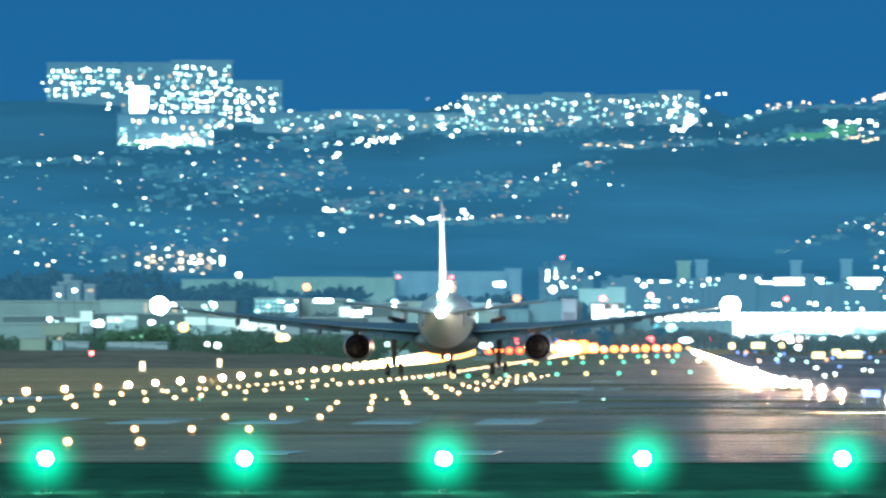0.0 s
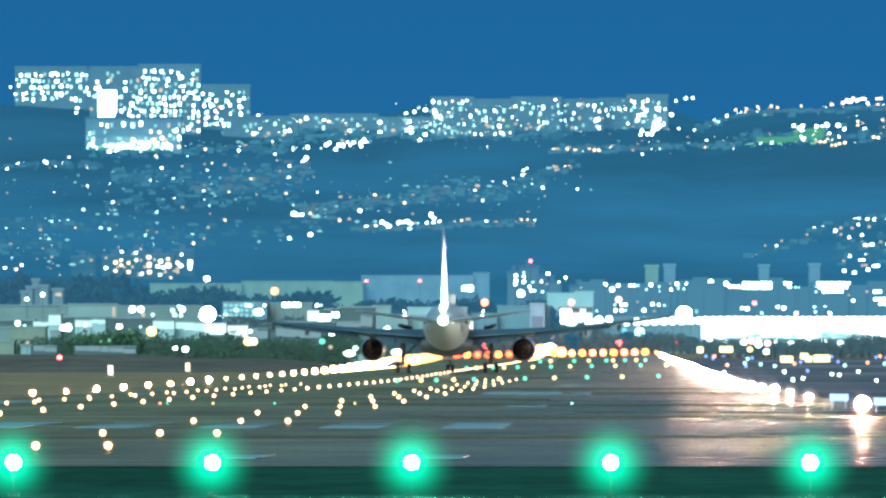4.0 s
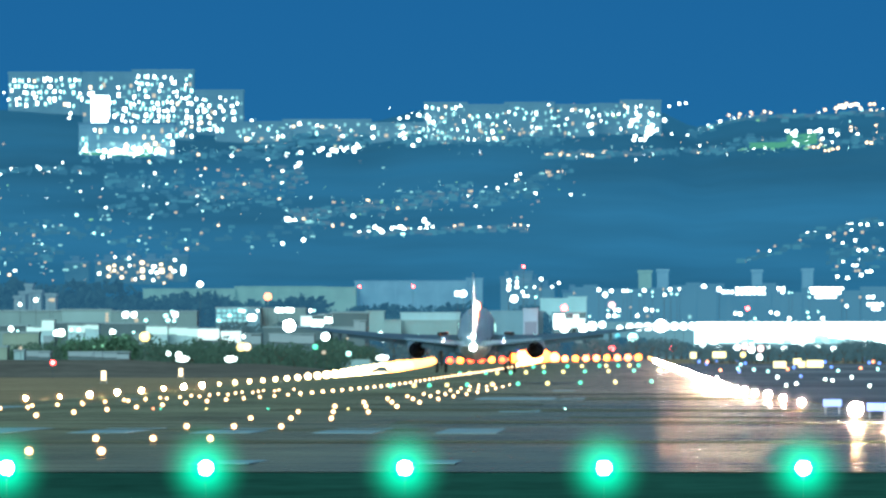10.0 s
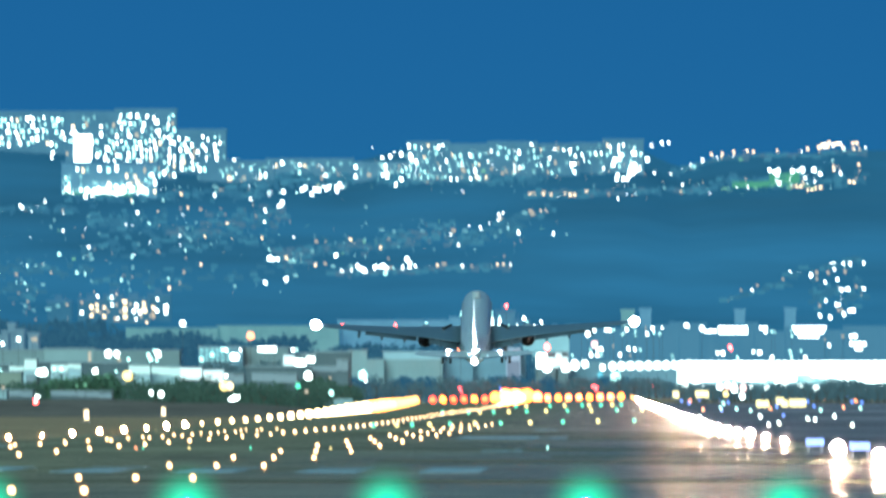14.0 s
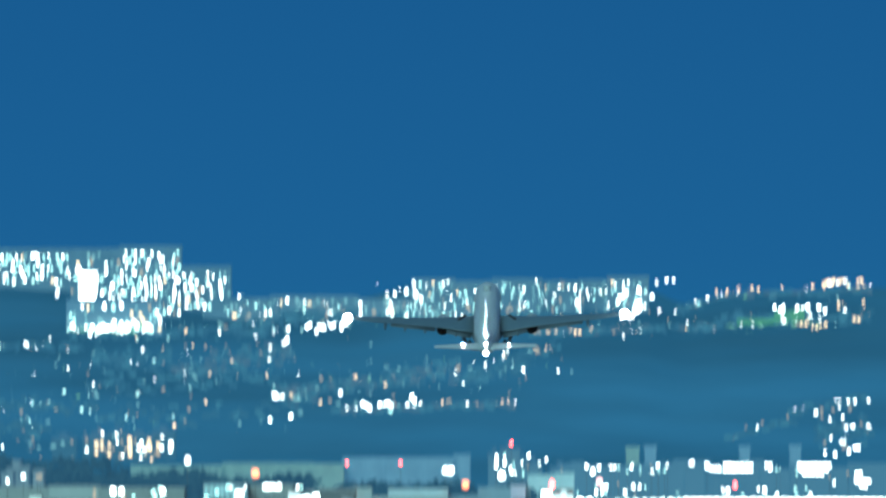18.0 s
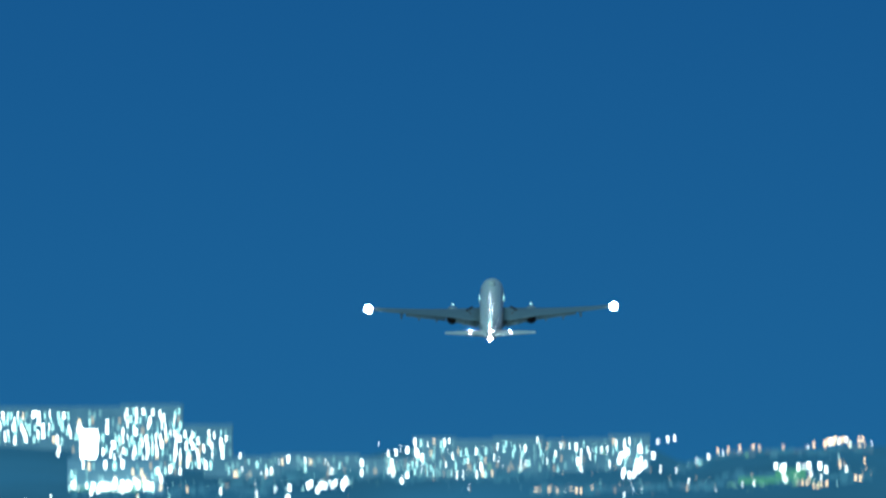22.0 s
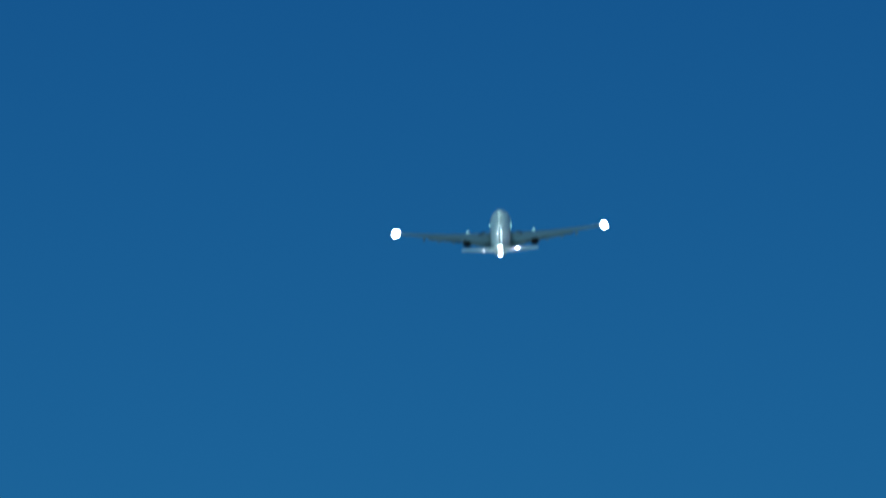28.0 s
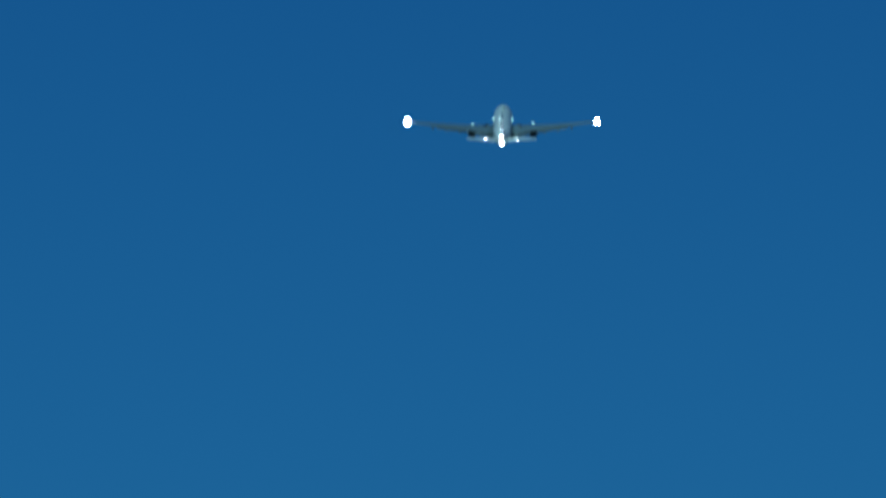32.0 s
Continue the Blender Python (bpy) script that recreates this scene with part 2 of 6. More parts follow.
def glow_shell(name, color, strength, clear):
    """A see-through glowing shell that imitates the lens glow around a lamp."""
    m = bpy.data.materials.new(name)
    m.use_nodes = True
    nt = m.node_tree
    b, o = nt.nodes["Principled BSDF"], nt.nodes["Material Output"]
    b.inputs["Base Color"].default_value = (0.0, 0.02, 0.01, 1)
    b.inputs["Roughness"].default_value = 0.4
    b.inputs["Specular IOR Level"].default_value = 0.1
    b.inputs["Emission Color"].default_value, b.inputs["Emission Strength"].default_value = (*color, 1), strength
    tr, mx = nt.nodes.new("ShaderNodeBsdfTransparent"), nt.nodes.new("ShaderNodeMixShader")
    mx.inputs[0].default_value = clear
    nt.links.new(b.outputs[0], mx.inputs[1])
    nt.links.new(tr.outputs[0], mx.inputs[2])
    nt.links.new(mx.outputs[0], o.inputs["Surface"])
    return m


def wet(m, share, rough):
    """A glossy coat as of water over a surface, tinted warm against the blue of the sky."""
    nt = m.node_tree
    b, o = nt.nodes["Principled BSDF"], nt.nodes["Material Output"]
    g, mx = nt.nodes.new("ShaderNodeBsdfGlossy"), nt.nodes.new("ShaderNodeMixShader")
    g.inputs["Roughness"].default_value = rough
    g.inputs["Color"].default_value = (0.98, 0.79, 0.64, 1)
    mx.inputs[0].default_value = share
    nt.links.new(b.outputs[0], mx.inputs[1])
    nt.links.new(g.outputs[0], mx.inputs[2])
    nt.links.new(mx.outputs[0], o.inputs["Surface"])
    # puddles: the film is smoother in patches
    tc, mp, nz, rr = (nt.nodes.new("ShaderNode" + k) for k in ("TexCoord", "Mapping", "TexNoise", "MapRange"))
    mp.inputs["Scale"].default_value = (0.005, 0.085, 1)
    nt.links.new(tc.outputs["Object"], mp.inputs[0])
    nt.links.new(mp.outputs[0], nz.inputs["Vector"])
    nz.inputs["Detail"].default_value = 2.5
    nt.links.new(nz.outputs["Fac"], rr.inputs["Value"])
    rr.inputs["From Min"].default_value, rr.inputs["From Max"].default_value = 0.35, 0.65
    rr.inputs["To Min"].default_value, rr.inputs["To Max"].default_value = rough * 0.8, rough * 1.9
    nt.links.new(rr.outputs[0], g.inputs["Roughness"])
    # the gloss is raised towards the right to strengthen the lamp reflections there
    sx, mr = nt.nodes.new("ShaderNodeSeparateXYZ"), nt.nodes.new("ShaderNodeMapRange")
    ad = nt.nodes.new("ShaderNodeMath")
    ad.operation = "MULTIPLY_ADD"
    ad.inputs[1].default_value = 9.0
    nt.links.new(tc.outputs["Object"], sx.inputs[0])
    nt.links.new(nz.outputs["Fac"], ad.inputs[0])
    nt.links.new(sx.outputs["X"], ad.inputs[2])
    nt.links.new(ad.outputs[0], mr.inputs["Value"])
    mr.interpolation_type = "SMOOTHSTEP"
    mr.inputs["From Min"].default_value, mr.inputs["From Max"].default_value = -16.0, 13.0
    mr.inputs["To Min"].default_value, mr.inputs["To Max"].default_value = share, 0.68
    nt.links.new(mr.outputs[0], mx.inputs[0])


wet(M["asphalt"], 0.12, 0.20)


def fade_shell(m, q, height, density):
    """The painted glow of a shell is densest in front of its lamp and fades towards the rim."""
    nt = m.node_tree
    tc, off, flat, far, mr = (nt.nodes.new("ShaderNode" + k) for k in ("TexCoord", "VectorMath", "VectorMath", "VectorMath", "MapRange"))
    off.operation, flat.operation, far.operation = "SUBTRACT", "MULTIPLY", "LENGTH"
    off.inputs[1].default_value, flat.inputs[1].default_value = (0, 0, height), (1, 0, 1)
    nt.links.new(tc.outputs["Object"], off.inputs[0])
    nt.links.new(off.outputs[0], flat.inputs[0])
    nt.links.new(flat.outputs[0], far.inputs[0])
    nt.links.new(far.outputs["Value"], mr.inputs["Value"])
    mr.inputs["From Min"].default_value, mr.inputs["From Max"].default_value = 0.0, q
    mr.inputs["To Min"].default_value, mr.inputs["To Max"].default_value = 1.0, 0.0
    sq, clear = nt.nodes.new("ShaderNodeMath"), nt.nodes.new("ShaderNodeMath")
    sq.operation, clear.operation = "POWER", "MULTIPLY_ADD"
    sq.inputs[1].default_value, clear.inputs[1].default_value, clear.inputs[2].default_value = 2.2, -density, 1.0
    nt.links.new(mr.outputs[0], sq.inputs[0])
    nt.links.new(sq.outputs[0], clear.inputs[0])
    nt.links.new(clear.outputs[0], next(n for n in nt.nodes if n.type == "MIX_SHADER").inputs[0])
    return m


# three nested shells imitate the green lens glow of a threshold lamp
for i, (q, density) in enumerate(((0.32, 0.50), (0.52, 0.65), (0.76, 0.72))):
    M["green_glow_%d" % i] = fade_shell(glow_shell("green_lamp_glow", (0.0, 0.80, 0.42), 2.2, 0.8), q, 0.43 + 0.112 * 0.75, density)
M["inset_glow"] = glow_shell("inset_lamp_glow", (1.0, 0.48, 0.16), 0.9, 0.55)
M["amber_glow"] = fade_shell(glow_shell("amber_lamp_glow", (1.0, 0.50, 0.20), 1.4, 0.5), 0.62, 0.33, 0.85)
M["rose_glow"] = fade_shell(glow_shell("rosy_lamp_glow", (1.0, 0.70, 0.60), 1.4, 0.5), 0.62, 0.38, 0.80)

# ---- mesh helpers ----


def part(name, bm, mat, parent=None, label="", smooth=False):
    me = bpy.data.meshes.new(name)
    bm.to_mesh(me)
    bm.free()
    me.materials.append(mat)
    if smooth:
        for p in me.polygons:
            p.use_smooth = True
    ob = new(name, me)
    ob.parent = parent
    if label:
        tagged(ob, label)
    return ob


def lamp_mesh(name, bm, mat, smooth=True):
    me = bpy.data.meshes.new(name)
    bm.to_mesh(me)
    bm.free()
    me.materials.append(M[mat])
    for p in me.polygons:
        p.use_smooth = smooth
    return me


def child(name, me, parent, m):
    """One more object on a shared mesh."""
    ob = new(name, me)
    ob.parent, ob.matrix_basis = parent, m
    return ob


def thing(name, m, label, category, group="", kind=""):
    ob = new(name)
    ob.matrix_basis = m
    return tagged(ob, label, category, group, kind)


def box(bm, x0, x1, y0, y1, z0, z1):
    c = [bm.verts.new((x, y, z)) for z in (z0, z1) for y in (y0, y1) for x in (x0, x1)]
    for f in ((0, 2, 3, 1), (4, 5, 7, 6), (0, 1, 5, 4), (2, 6, 7, 3), (0, 4, 6, 2), (1, 3, 7, 5)):
        bm.faces.new([c[i] for i in f])
    return bm


def loft(bm, rings, cap=True):
    rows = [[bm.verts.new(p) for p in r] for r in rings]
    n = len(rows[0])
    for a, b in zip(rows, rows[1:]):
        for i in range(n):
            bm.faces.new((a[i], a[(i + 1) % n], b[(i + 1) % n], b[i]))
    if cap:
        bm.faces.new(rows[0][::-1])
        bm.faces.new(rows[-1])
    return bm


def ring(y, x, z, rx, rz, n=28):
    return [(x + rx * math.cos(6.28318 * i / n), y, z + rz * math.sin(6.28318 * i / n)) for i in range(n)]


def rod(bm, a, b, r, n=8, r2=None):
    a, b = Vector(a), Vector(b)
    q = (b - a).to_track_quat("Z", "Y").to_matrix()
    r2 = r if r2 is None else r2
    return loft(bm, [[a + q @ Vector((r * math.cos(6.28318 * i / n), r * math.sin(6.28318 * i / n), 0)) for i in range(n)],
                     [b + q @ Vector((r2 * math.cos(6.28318 * i / n), r2 * math.sin(6.28318 * i / n), 0)) for i in range(n)]])


def dome(bm, c, r, n=20, m=10):
    """Half a ball that bulges towards -y."""
    rows = []
    for j in range(m):
        a = 1.5708 * j / m
        rows.append([(c[0] + r * math.cos(a) * math.cos(6.28318 * i / n), c[1] - r * math.sin(a), c[2] + r * math.cos(a) * math.sin(6.28318 * i / n)) for i in range(n)])
    rows.append([(c[0] + 0.01 * math.cos(6.28318 * i / n), c[1] - r, c[2] + 0.01 * math.sin(6.28318 * i / n)) for i in range(n)])
    return loft(bm, rows, False)


def ball(bm, c, rx, ry=None, rz=None, n=10, m=6):
    ry, rz = ry or rx, rz or rx
    rows = []
    for j in range(1, m):
        a = math.pi * j / m
        rows.append([(c[0] + rx * math.sin(a) * math.cos(6.28318 * i / n), c[1] + ry * math.sin(a) * math.sin(6.28318 * i / n), c[2] - rz * math.cos(a)) for i in range(n)])
    return loft(bm, rows)


# ---- ground ----
# height of the runway's axis along its length, and the fall of its left and the rise of its right side, fitted to the
# camera's view of the lamps
PROFILE = ((-600, -0.25), (181, -0.25), (193, -0.02), (203, 0.0), (230, -0.13), (292, -0.35), (353, -0.47), (415, -0.57), (538, -0.78), (660, -0.95), (782, -1.20), (905, -1.40),
           (1149, -1.72), (1534, -1.75), (2194, -2.0), (2800, -2.0), (3270, -1.85), (3600, -1.2), (4990, 0.0))
FALL = ((230, 0.0), (500, 1.0), (1014, 1.15), (2060, 1.3), (2669, 1.4), (3051, 1.0), (3270, 0.4), (4990, 0.2))
RISE = ((230, 0.0), (540, -0.1), (875, 0.0), (1165, 0.3), (1741, 0.4), (3270, 0.6), (4990, 0.3))
AXIS, LEFT_EDGE, RIGHT_EDGE, RUNWAY_END = -22.0, -52.2, 8.6, 3270.0


def lerp_table(table, s):
    for (a, p), (b, q) in zip(table, table[1:]):
        if s <= b:
            k = max(0.0, (s - a) / (b - a))
            return p + (q - p) * k
    return table[-1][1]


def ground_z(d, x=AXIS):
    mid = sum(lerp_table(PROFILE, d + o) for o in (-90, -45, 0, 45, 90)) / 5 if d > 330 else lerp_table(PROFILE, d)
    side = min(1.1, abs(x - AXIS) / 30)
    return mid - lerp_table(FALL, d) * side if x < AXIS else mid + lerp_table(RISE, d) * side


def ground_spot(u, v):
    """The place on the ground at bearing u and height step v."""
    lo, hi = 200.0, 3500.0
    for _ in range(40):
        d = (lo + hi) / 2
        if LEVEL + (EYE - ground_z(d, (u - VP) / F * d)) / d * F > v:
            lo = d
        else:
            hi = d
    return (u - VP) / F * d, d


def sheet(name, xs, d0, d1, lift, mat, step=40.0):
    bm = bmesh.new()
    n = max(1, round((d1 - d0) / step))
    rows = []
    for i in range(n + 1):
        d = d0 + (d1 - d0) * i / n
        rows.append([bm.verts.new((x, d, ground_z(d, x) + lift)) for x in xs])
    for a, b in zip(rows, rows[1:]):
        for j in range(len(xs) - 1):
            bm.faces.new((a[j], a[j + 1], b[j + 1], b[j]))
    return part(name, bm, mat, smooth=True)


tagged(sheet("ground", (-4000, AXIS - 33, AXIS, AXIS + 33, 4000), -600, 4990, -0.02, M["grass"], 20.0), "dark mown grass of the airfield at dusk", "ground", kind="structure")
tagged(sheet("runway", (LEFT_EDGE - 2.8, AXIS, RIGHT_EDGE + 2.4), 194, RUNWAY_END + 5, 0.04, M["asphalt"], 20.0), "wet dark asphalt runway with streaked lamp reflections", "runway", kind="structure")
tagged(sheet("taxiway", (RIGHT_EDGE + 2.8, 40, 700), 480, 2640, 0.01, M["taxiway"], 20.0), "broad grey asphalt taxiway and apron beyond the runway", "taxiway", kind="structure")
for d0, d1 in ((1240, 1330), (1620, 1800), (2150, 2330)):
    tagged(sheet("taxiway_lane", (RIGHT_EDGE + 14, 60, 700), d0, d1, 0.05, M["pale_taxiway"], 20.0), "paler concrete taxiway lane", "taxiway", "taxiway lanes", "structure")
tagged(sheet("turf", (-60, 45), 12, 193.6, 0.03, M["turf"], 4.0), "dark green turf before the runway", "grass", kind="structure")


def marking(x, w, d, l):
    bm = bmesh.new()
    n = max(1, int(l // 15))
    rows = [[(x + sx * w / 2, d + l * i / n, ground_z(d + l * i / n, x) + 0.04 + h) for sx, h in ((-1, 0), (1, 0), (1, 0.012), (-1, 0.012))] for i in range(n + 1)]
    tagged(part("runway_marking", loft(bm, rows), M["marking"]), "dim bluish painted stripe on the runway", "runway marking", "runway markings", "structure")


for k in range(-5, 6):
    if k:
        marking(AXIS + (k - 0.5 * (1 if k > 0 else -1)) * 3.6 + (1.3 if k > 0 else -1.3), 1.8, 338, 30)
for k in (-5, -4, 4, 5):
    marking(AXIS + k * 3.7, 1.1, 207, 12)
for s in (-1, 1):
    marking(AXIS + s * 17.5, 1.8, 515, 22)
    marking(AXIS + s * 16.5, 6.7, 700, 55)
    marking(AXIS + s * 17.5, 1.8, 930, 22)
for d in range(980, 3150, 60):
    marking(AXIS, 0.9, d, 30)

# dark matt strips across the wet runway that break the reflections, placed to fit the camera's view
for v, thick, x0, x1 in ((782, 2.2, -18, 10.8), (760, 1.0, -40, -6), (746, 1.8, -8, 10.8), (737, 1.4, -2, 10.8), (724, 2.0, -16, 9.5), (714, 1.0, -45, -4), (703, 2.0, -4, 10.8), (695, 1.2, -30, 6)):
    d0, d1 = ground_spot(1000, v + thick)[1], ground_spot(1000, v - thick)[1]
    n = max(1, int((d1 - d0) / 6))
    xs = [x0 + (x1 - x0) * i / 6 for i in range(7)]
    bm = bmesh.new()
    rows = [[bm.verts.new((x, d0 + (d1 - d0) * j / n + 0.12 * (d1 - d0) * noise.noise((x * 0.12, v, j)), ground_z(d0 + (d1 - d0) * j / n, x) + 0.055)) for x in xs] for j in range(n + 1)]
    for a, b in zip(rows, rows[1:]):
        for i in range(6):
            bm.faces.new((a[i], a[i + 1], b[i + 1], b[i]))
    tagged(part("asphalt_strip", bm, M["matt_asphalt"]), "dark matt strip of asphalt across the wet runway", "asphalt strip", "dry asphalt strips", "structure")

# ---- hills ----
CREST = ((-2500, 260), (-600, 200), (0, 190), (430, 214), (680, 212), (760, 186), (1180, 190), (1232, 232), (1300, 206), (1560, 192), (2400, 230), (4500, 300))
FOOT, FOOT_D, CREST_D = 515.0, 3620.0, 4760.0


def crest(u):
    return sum(lerp_table(CREST, u + o) for o in (-30, -15, 0, 15, 30)) / 5


def hill_s(u, v):
    return (FOOT - v) / (FOOT - crest(u))


def hill_point(u, s, lift=0.0):
    """A place on the hillside: s is 0 at the foot and 1 on the crest."""
    d = FOOT_D + (CREST_D - FOOT_D) * s
    v = FOOT + (crest(u) - FOOT) * s - 3.0 * noise.noise((u * 0.012, s * 7, 3.0))
    p = spot(u, v, d)
    p.z += lift
    return p


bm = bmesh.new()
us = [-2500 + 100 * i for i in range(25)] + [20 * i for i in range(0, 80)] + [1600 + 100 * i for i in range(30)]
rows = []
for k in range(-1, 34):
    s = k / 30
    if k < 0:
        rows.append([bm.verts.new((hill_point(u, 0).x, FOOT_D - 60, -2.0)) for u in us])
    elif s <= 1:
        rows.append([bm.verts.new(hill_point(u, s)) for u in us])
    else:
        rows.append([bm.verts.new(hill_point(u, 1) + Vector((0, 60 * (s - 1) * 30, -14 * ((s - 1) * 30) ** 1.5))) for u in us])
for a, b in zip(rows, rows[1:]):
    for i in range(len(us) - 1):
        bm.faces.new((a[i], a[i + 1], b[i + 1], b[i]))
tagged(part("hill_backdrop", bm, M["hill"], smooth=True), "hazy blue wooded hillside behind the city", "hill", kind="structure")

# ---- lamps of the town on the hill ----
LAMP_KINDS = ("l_white", "l_cool", "l_dim", "l_warm", "l_peach", "l_leaf")


TOWN, BLOCKS = {}, []


def town(seed, u0, v0, u1, v1, thick, count, weights, size=3.2):
    """Street and house lamps strewn along a band of the hillside, gathered by colour."""
    rnd = random.Random(seed)
    for _ in range(int(count * 1.15)):
        k = rnd.random()
        k += rnd.gauss(0, 0.05)
        u, v = u0 + (u1 - u0) * k, v0 + (v1 - v0) * k + rnd.gauss(0, 0.55) * thick
        kind = rnd.choices(LAMP_KINDS, weights)[0]
        s = min(1.0, max(0.0, hill_s(u, v)))
        p = hill_point(u, s)
        r = (p.y / F) * size * 0.62 * (rnd.random() ** 2.6 * 0.95 + 0.30) * (1.15 if kind in ("l_dim", "l_peach", "l_leaf") else 1)
        w = r * rnd.choice((0.8, 0.9, 1.0, 1.1, 1.7) if kind in ("l_white", "l_cool", "l_warm") else (1.0, 1.3, 1.7, 2.3))
        TOWN.setdefault(kind, []).append((u, v, p.y - 3, w, r))


def light_town():
    for kind, lamps in TOWN.items():
        verts, faces = [], []
        for u, v, d, w, r in lamps:
            lift = r * 0.9
            for b0, b1, top, bottom, bd in BLOCKS:
                if b0 <= u <= b1 and top <= v <= bottom + 3:
                    d, lift = min(d, bd - 2), 0.0
            c, o = spot(u, v, d) + Vector((0, 0, lift)), len(verts)
            for j in range(1, 5):
                a = math.pi * j / 5
                verts += [(c[0] + w * math.sin(a) * math.cos(0.7854 * i), c[1] + r * math.sin(a) * math.sin(0.7854 * i), c[2] - r * math.cos(a)) for i in range(8)]
            for j in range(3):
                faces += [(o + j * 8 + i, o + j * 8 + (i + 1) % 8, o + j * 8 + 8 + (i + 1) % 8, o + j * 8 + 8 + i) for i in range(8)]
            faces += [tuple(o + i for i in range(7, -1, -1)), tuple(o + 24 + i for i in range(8))]
        me = bpy.data.meshes.new("town_lamps")
        me.from_pydata(verts, [], faces)
        me.materials.append(M[kind])
        tagged(new("town_lamps", me), TOWN_WORDS[kind] + " street and house lamps strewn over the hillside", "town lights", kind="stuff")


TOWN_WORDS = {"l_white": "bright white", "l_cool": "cool bluish-white", "l_dim": "faint bluish", "l_warm": "warm white", "l_peach": "faint peach-coloured", "l_leaf": "faint green"}
def lamps(kind, *places):
    """Single lamps that stand out on the hillside: bearing, height, size."""
    for u, v, size in places:
        p = hill_point(u, min(1.0, max(0.0, hill_s(u, v))))
        r = p.y / F * (0.8 + size * 0.30)
        TOWN.setdefault(kind, []).append((u, v, p.y - 4, r, r))


lamps("l_white", (10, 161, 3), (18, 172, 4), (23, 297, 4), (4, 306, 4), (70, 293, 5), (101, 296, 4), (114, 285, 3), (147, 304, 3), (146, 336, 3), (186, 277, 5), (414, 274, 5), (478, 280, 4), (488, 271, 5), (237, 335, 4), (269, 329, 3))
lamps("l_white", (191, 366, 5), (503, 322, 5), (504, 301, 5), (300, 358, 3), (531, 292, 7), (540, 423, 5), (630, 381, 5), (675, 406, 10), (708, 404, 11), (639, 411, 5), (656, 410, 5), (747, 402, 5), (754, 390, 6), (770, 400, 5))
lamps("l_white", (796, 401, 4), (823, 401, 5), (853, 400, 5), (846, 362, 3), (832, 344, 3), (887, 338, 4), (929, 326, 4), (952, 341, 7), (1014, 342, 4), (918, 309, 4), (925, 305, 3), (1129, 280, 3), (1193, 235, 4), (1221, 237, 3))
lamps("l_white", (1188, 186, 4), (1206, 182, 6), (1218, 181, 5), (1241, 227, 4), (1257, 220, 4), (1278, 213, 5), (1493, 188, 10), (1522, 183, 5), (1548, 195, 4), (1410, 237, 9), (1437, 237, 7), (1455, 232, 7), (1414, 255, 6), (1338, 260, 5), (1358, 260, 5), (1476, 231, 6), (1486, 236, 5))
lamps("l_warm", (355, 272, 6), (367, 296, 4), (267, 283, 4), (436, 325, 6), (498, 350, 5), (397, 347, 4), (708, 367, 6), (593, 398, 6), (915, 396, 4), (926, 396, 4), (972, 302, 4), (992, 302, 4), (1000, 301, 4), (1044, 274, 7), (1072, 270, 6))
lamps("l_warm", (1294, 202, 5), (1313, 200, 5), (1333, 197, 5), (1357, 196, 6), (1368, 198, 5), (1410, 195, 4), (1554, 220, 5), (1510, 223, 5), (334, 439, 7), (390, 397, 5))
lamps("l_cool", (139, 379, 7), (83, 399, 4), (98, 398, 4), (112, 398, 5), (170, 411, 6), (185, 413, 4), (269, 383, 5), (20, 434, 5), (78, 430, 4), (63, 430, 4), (30, 477, 4), (249, 424, 5), (332, 423, 5), (512, 388, 9), (506, 430, 5))
COOL, MIXED, WARM, FAINT = (5, 5, 4, 1, 1, 0.4), (2.5, 3, 6, 1.4, 4, 1), (2, 1, 2, 4, 5, 0.2), (0.6, 1, 8, 0.7, 4, 1.5)
# the warm cluster at the foot of the hill
lamps("l_warm", (196, 470, 10), (206, 466, 7), (206, 475, 7), (219, 471, 7), (219, 487, 9), (196, 485, 8), (255, 461, 11), (256, 487, 11), (291, 477, 10), (289, 464, 8), (305, 471, 10), (239, 451, 8), (294, 497, 5), (20, 485, 7))
lamps("l_white", (276, 468, 9), (271, 477, 8), (281, 479, 7), (312, 476, 8), (328, 480, 8), (232, 453, 5), (233, 466, 5), (179, 480, 7), (243, 490, 4), (207, 453, 5), (275, 492, 5), (30, 477, 5), (0, 482, 5), (317, 448, 5), (313, 456, 5))
lamps("l_peach", (179, 462, 6), (153, 466, 6), (241, 466, 6), (212, 479, 6), (200, 478, 7), (284, 487, 7), (248, 478, 7), (265, 465, 6), (226, 478, 6), (300, 485, 6), (63, 415, 7), (360, 411, 7), (10, 441, 7), (353, 430, 5))
# the spur on the far right
lamps("l_white", (1505, 397, 8), (1511, 396, 7), (1530, 390, 7), (1540, 390, 6), (1527, 396, 6), (1539, 396, 6), (1563, 396, 7), (1433, 412, 7), (1448, 410, 6), (1470, 417, 8), (1317, 459, 4), (1366, 442, 4), (1495, 428, 5), (1517, 424, 6), (1563, 443, 10))
lamps("l_white", (1523, 443, 8), (1529, 441, 6), (1536, 441, 7), (1496, 461, 5), (1524, 460, 7), (1514, 468, 5), (1520, 468, 5), (1545, 479, 8), (1538, 479, 6), (1528, 486, 8), (1486, 488, 7), (1504, 491, 8), (1511, 405, 4), (1494, 446, 4))
lamps("l_peach", (1420, 423, 5), (1480, 423, 6), (1518, 437, 6), (1524, 478, 7), (1518, 478, 6), (1485, 470, 6), (1550, 436, 6), (1346, 442, 4), (1352, 450, 5), (1560, 452, 6), (1500, 412, 7), (1530, 410, 8), (1480, 412, 8), (1375, 434, 5))
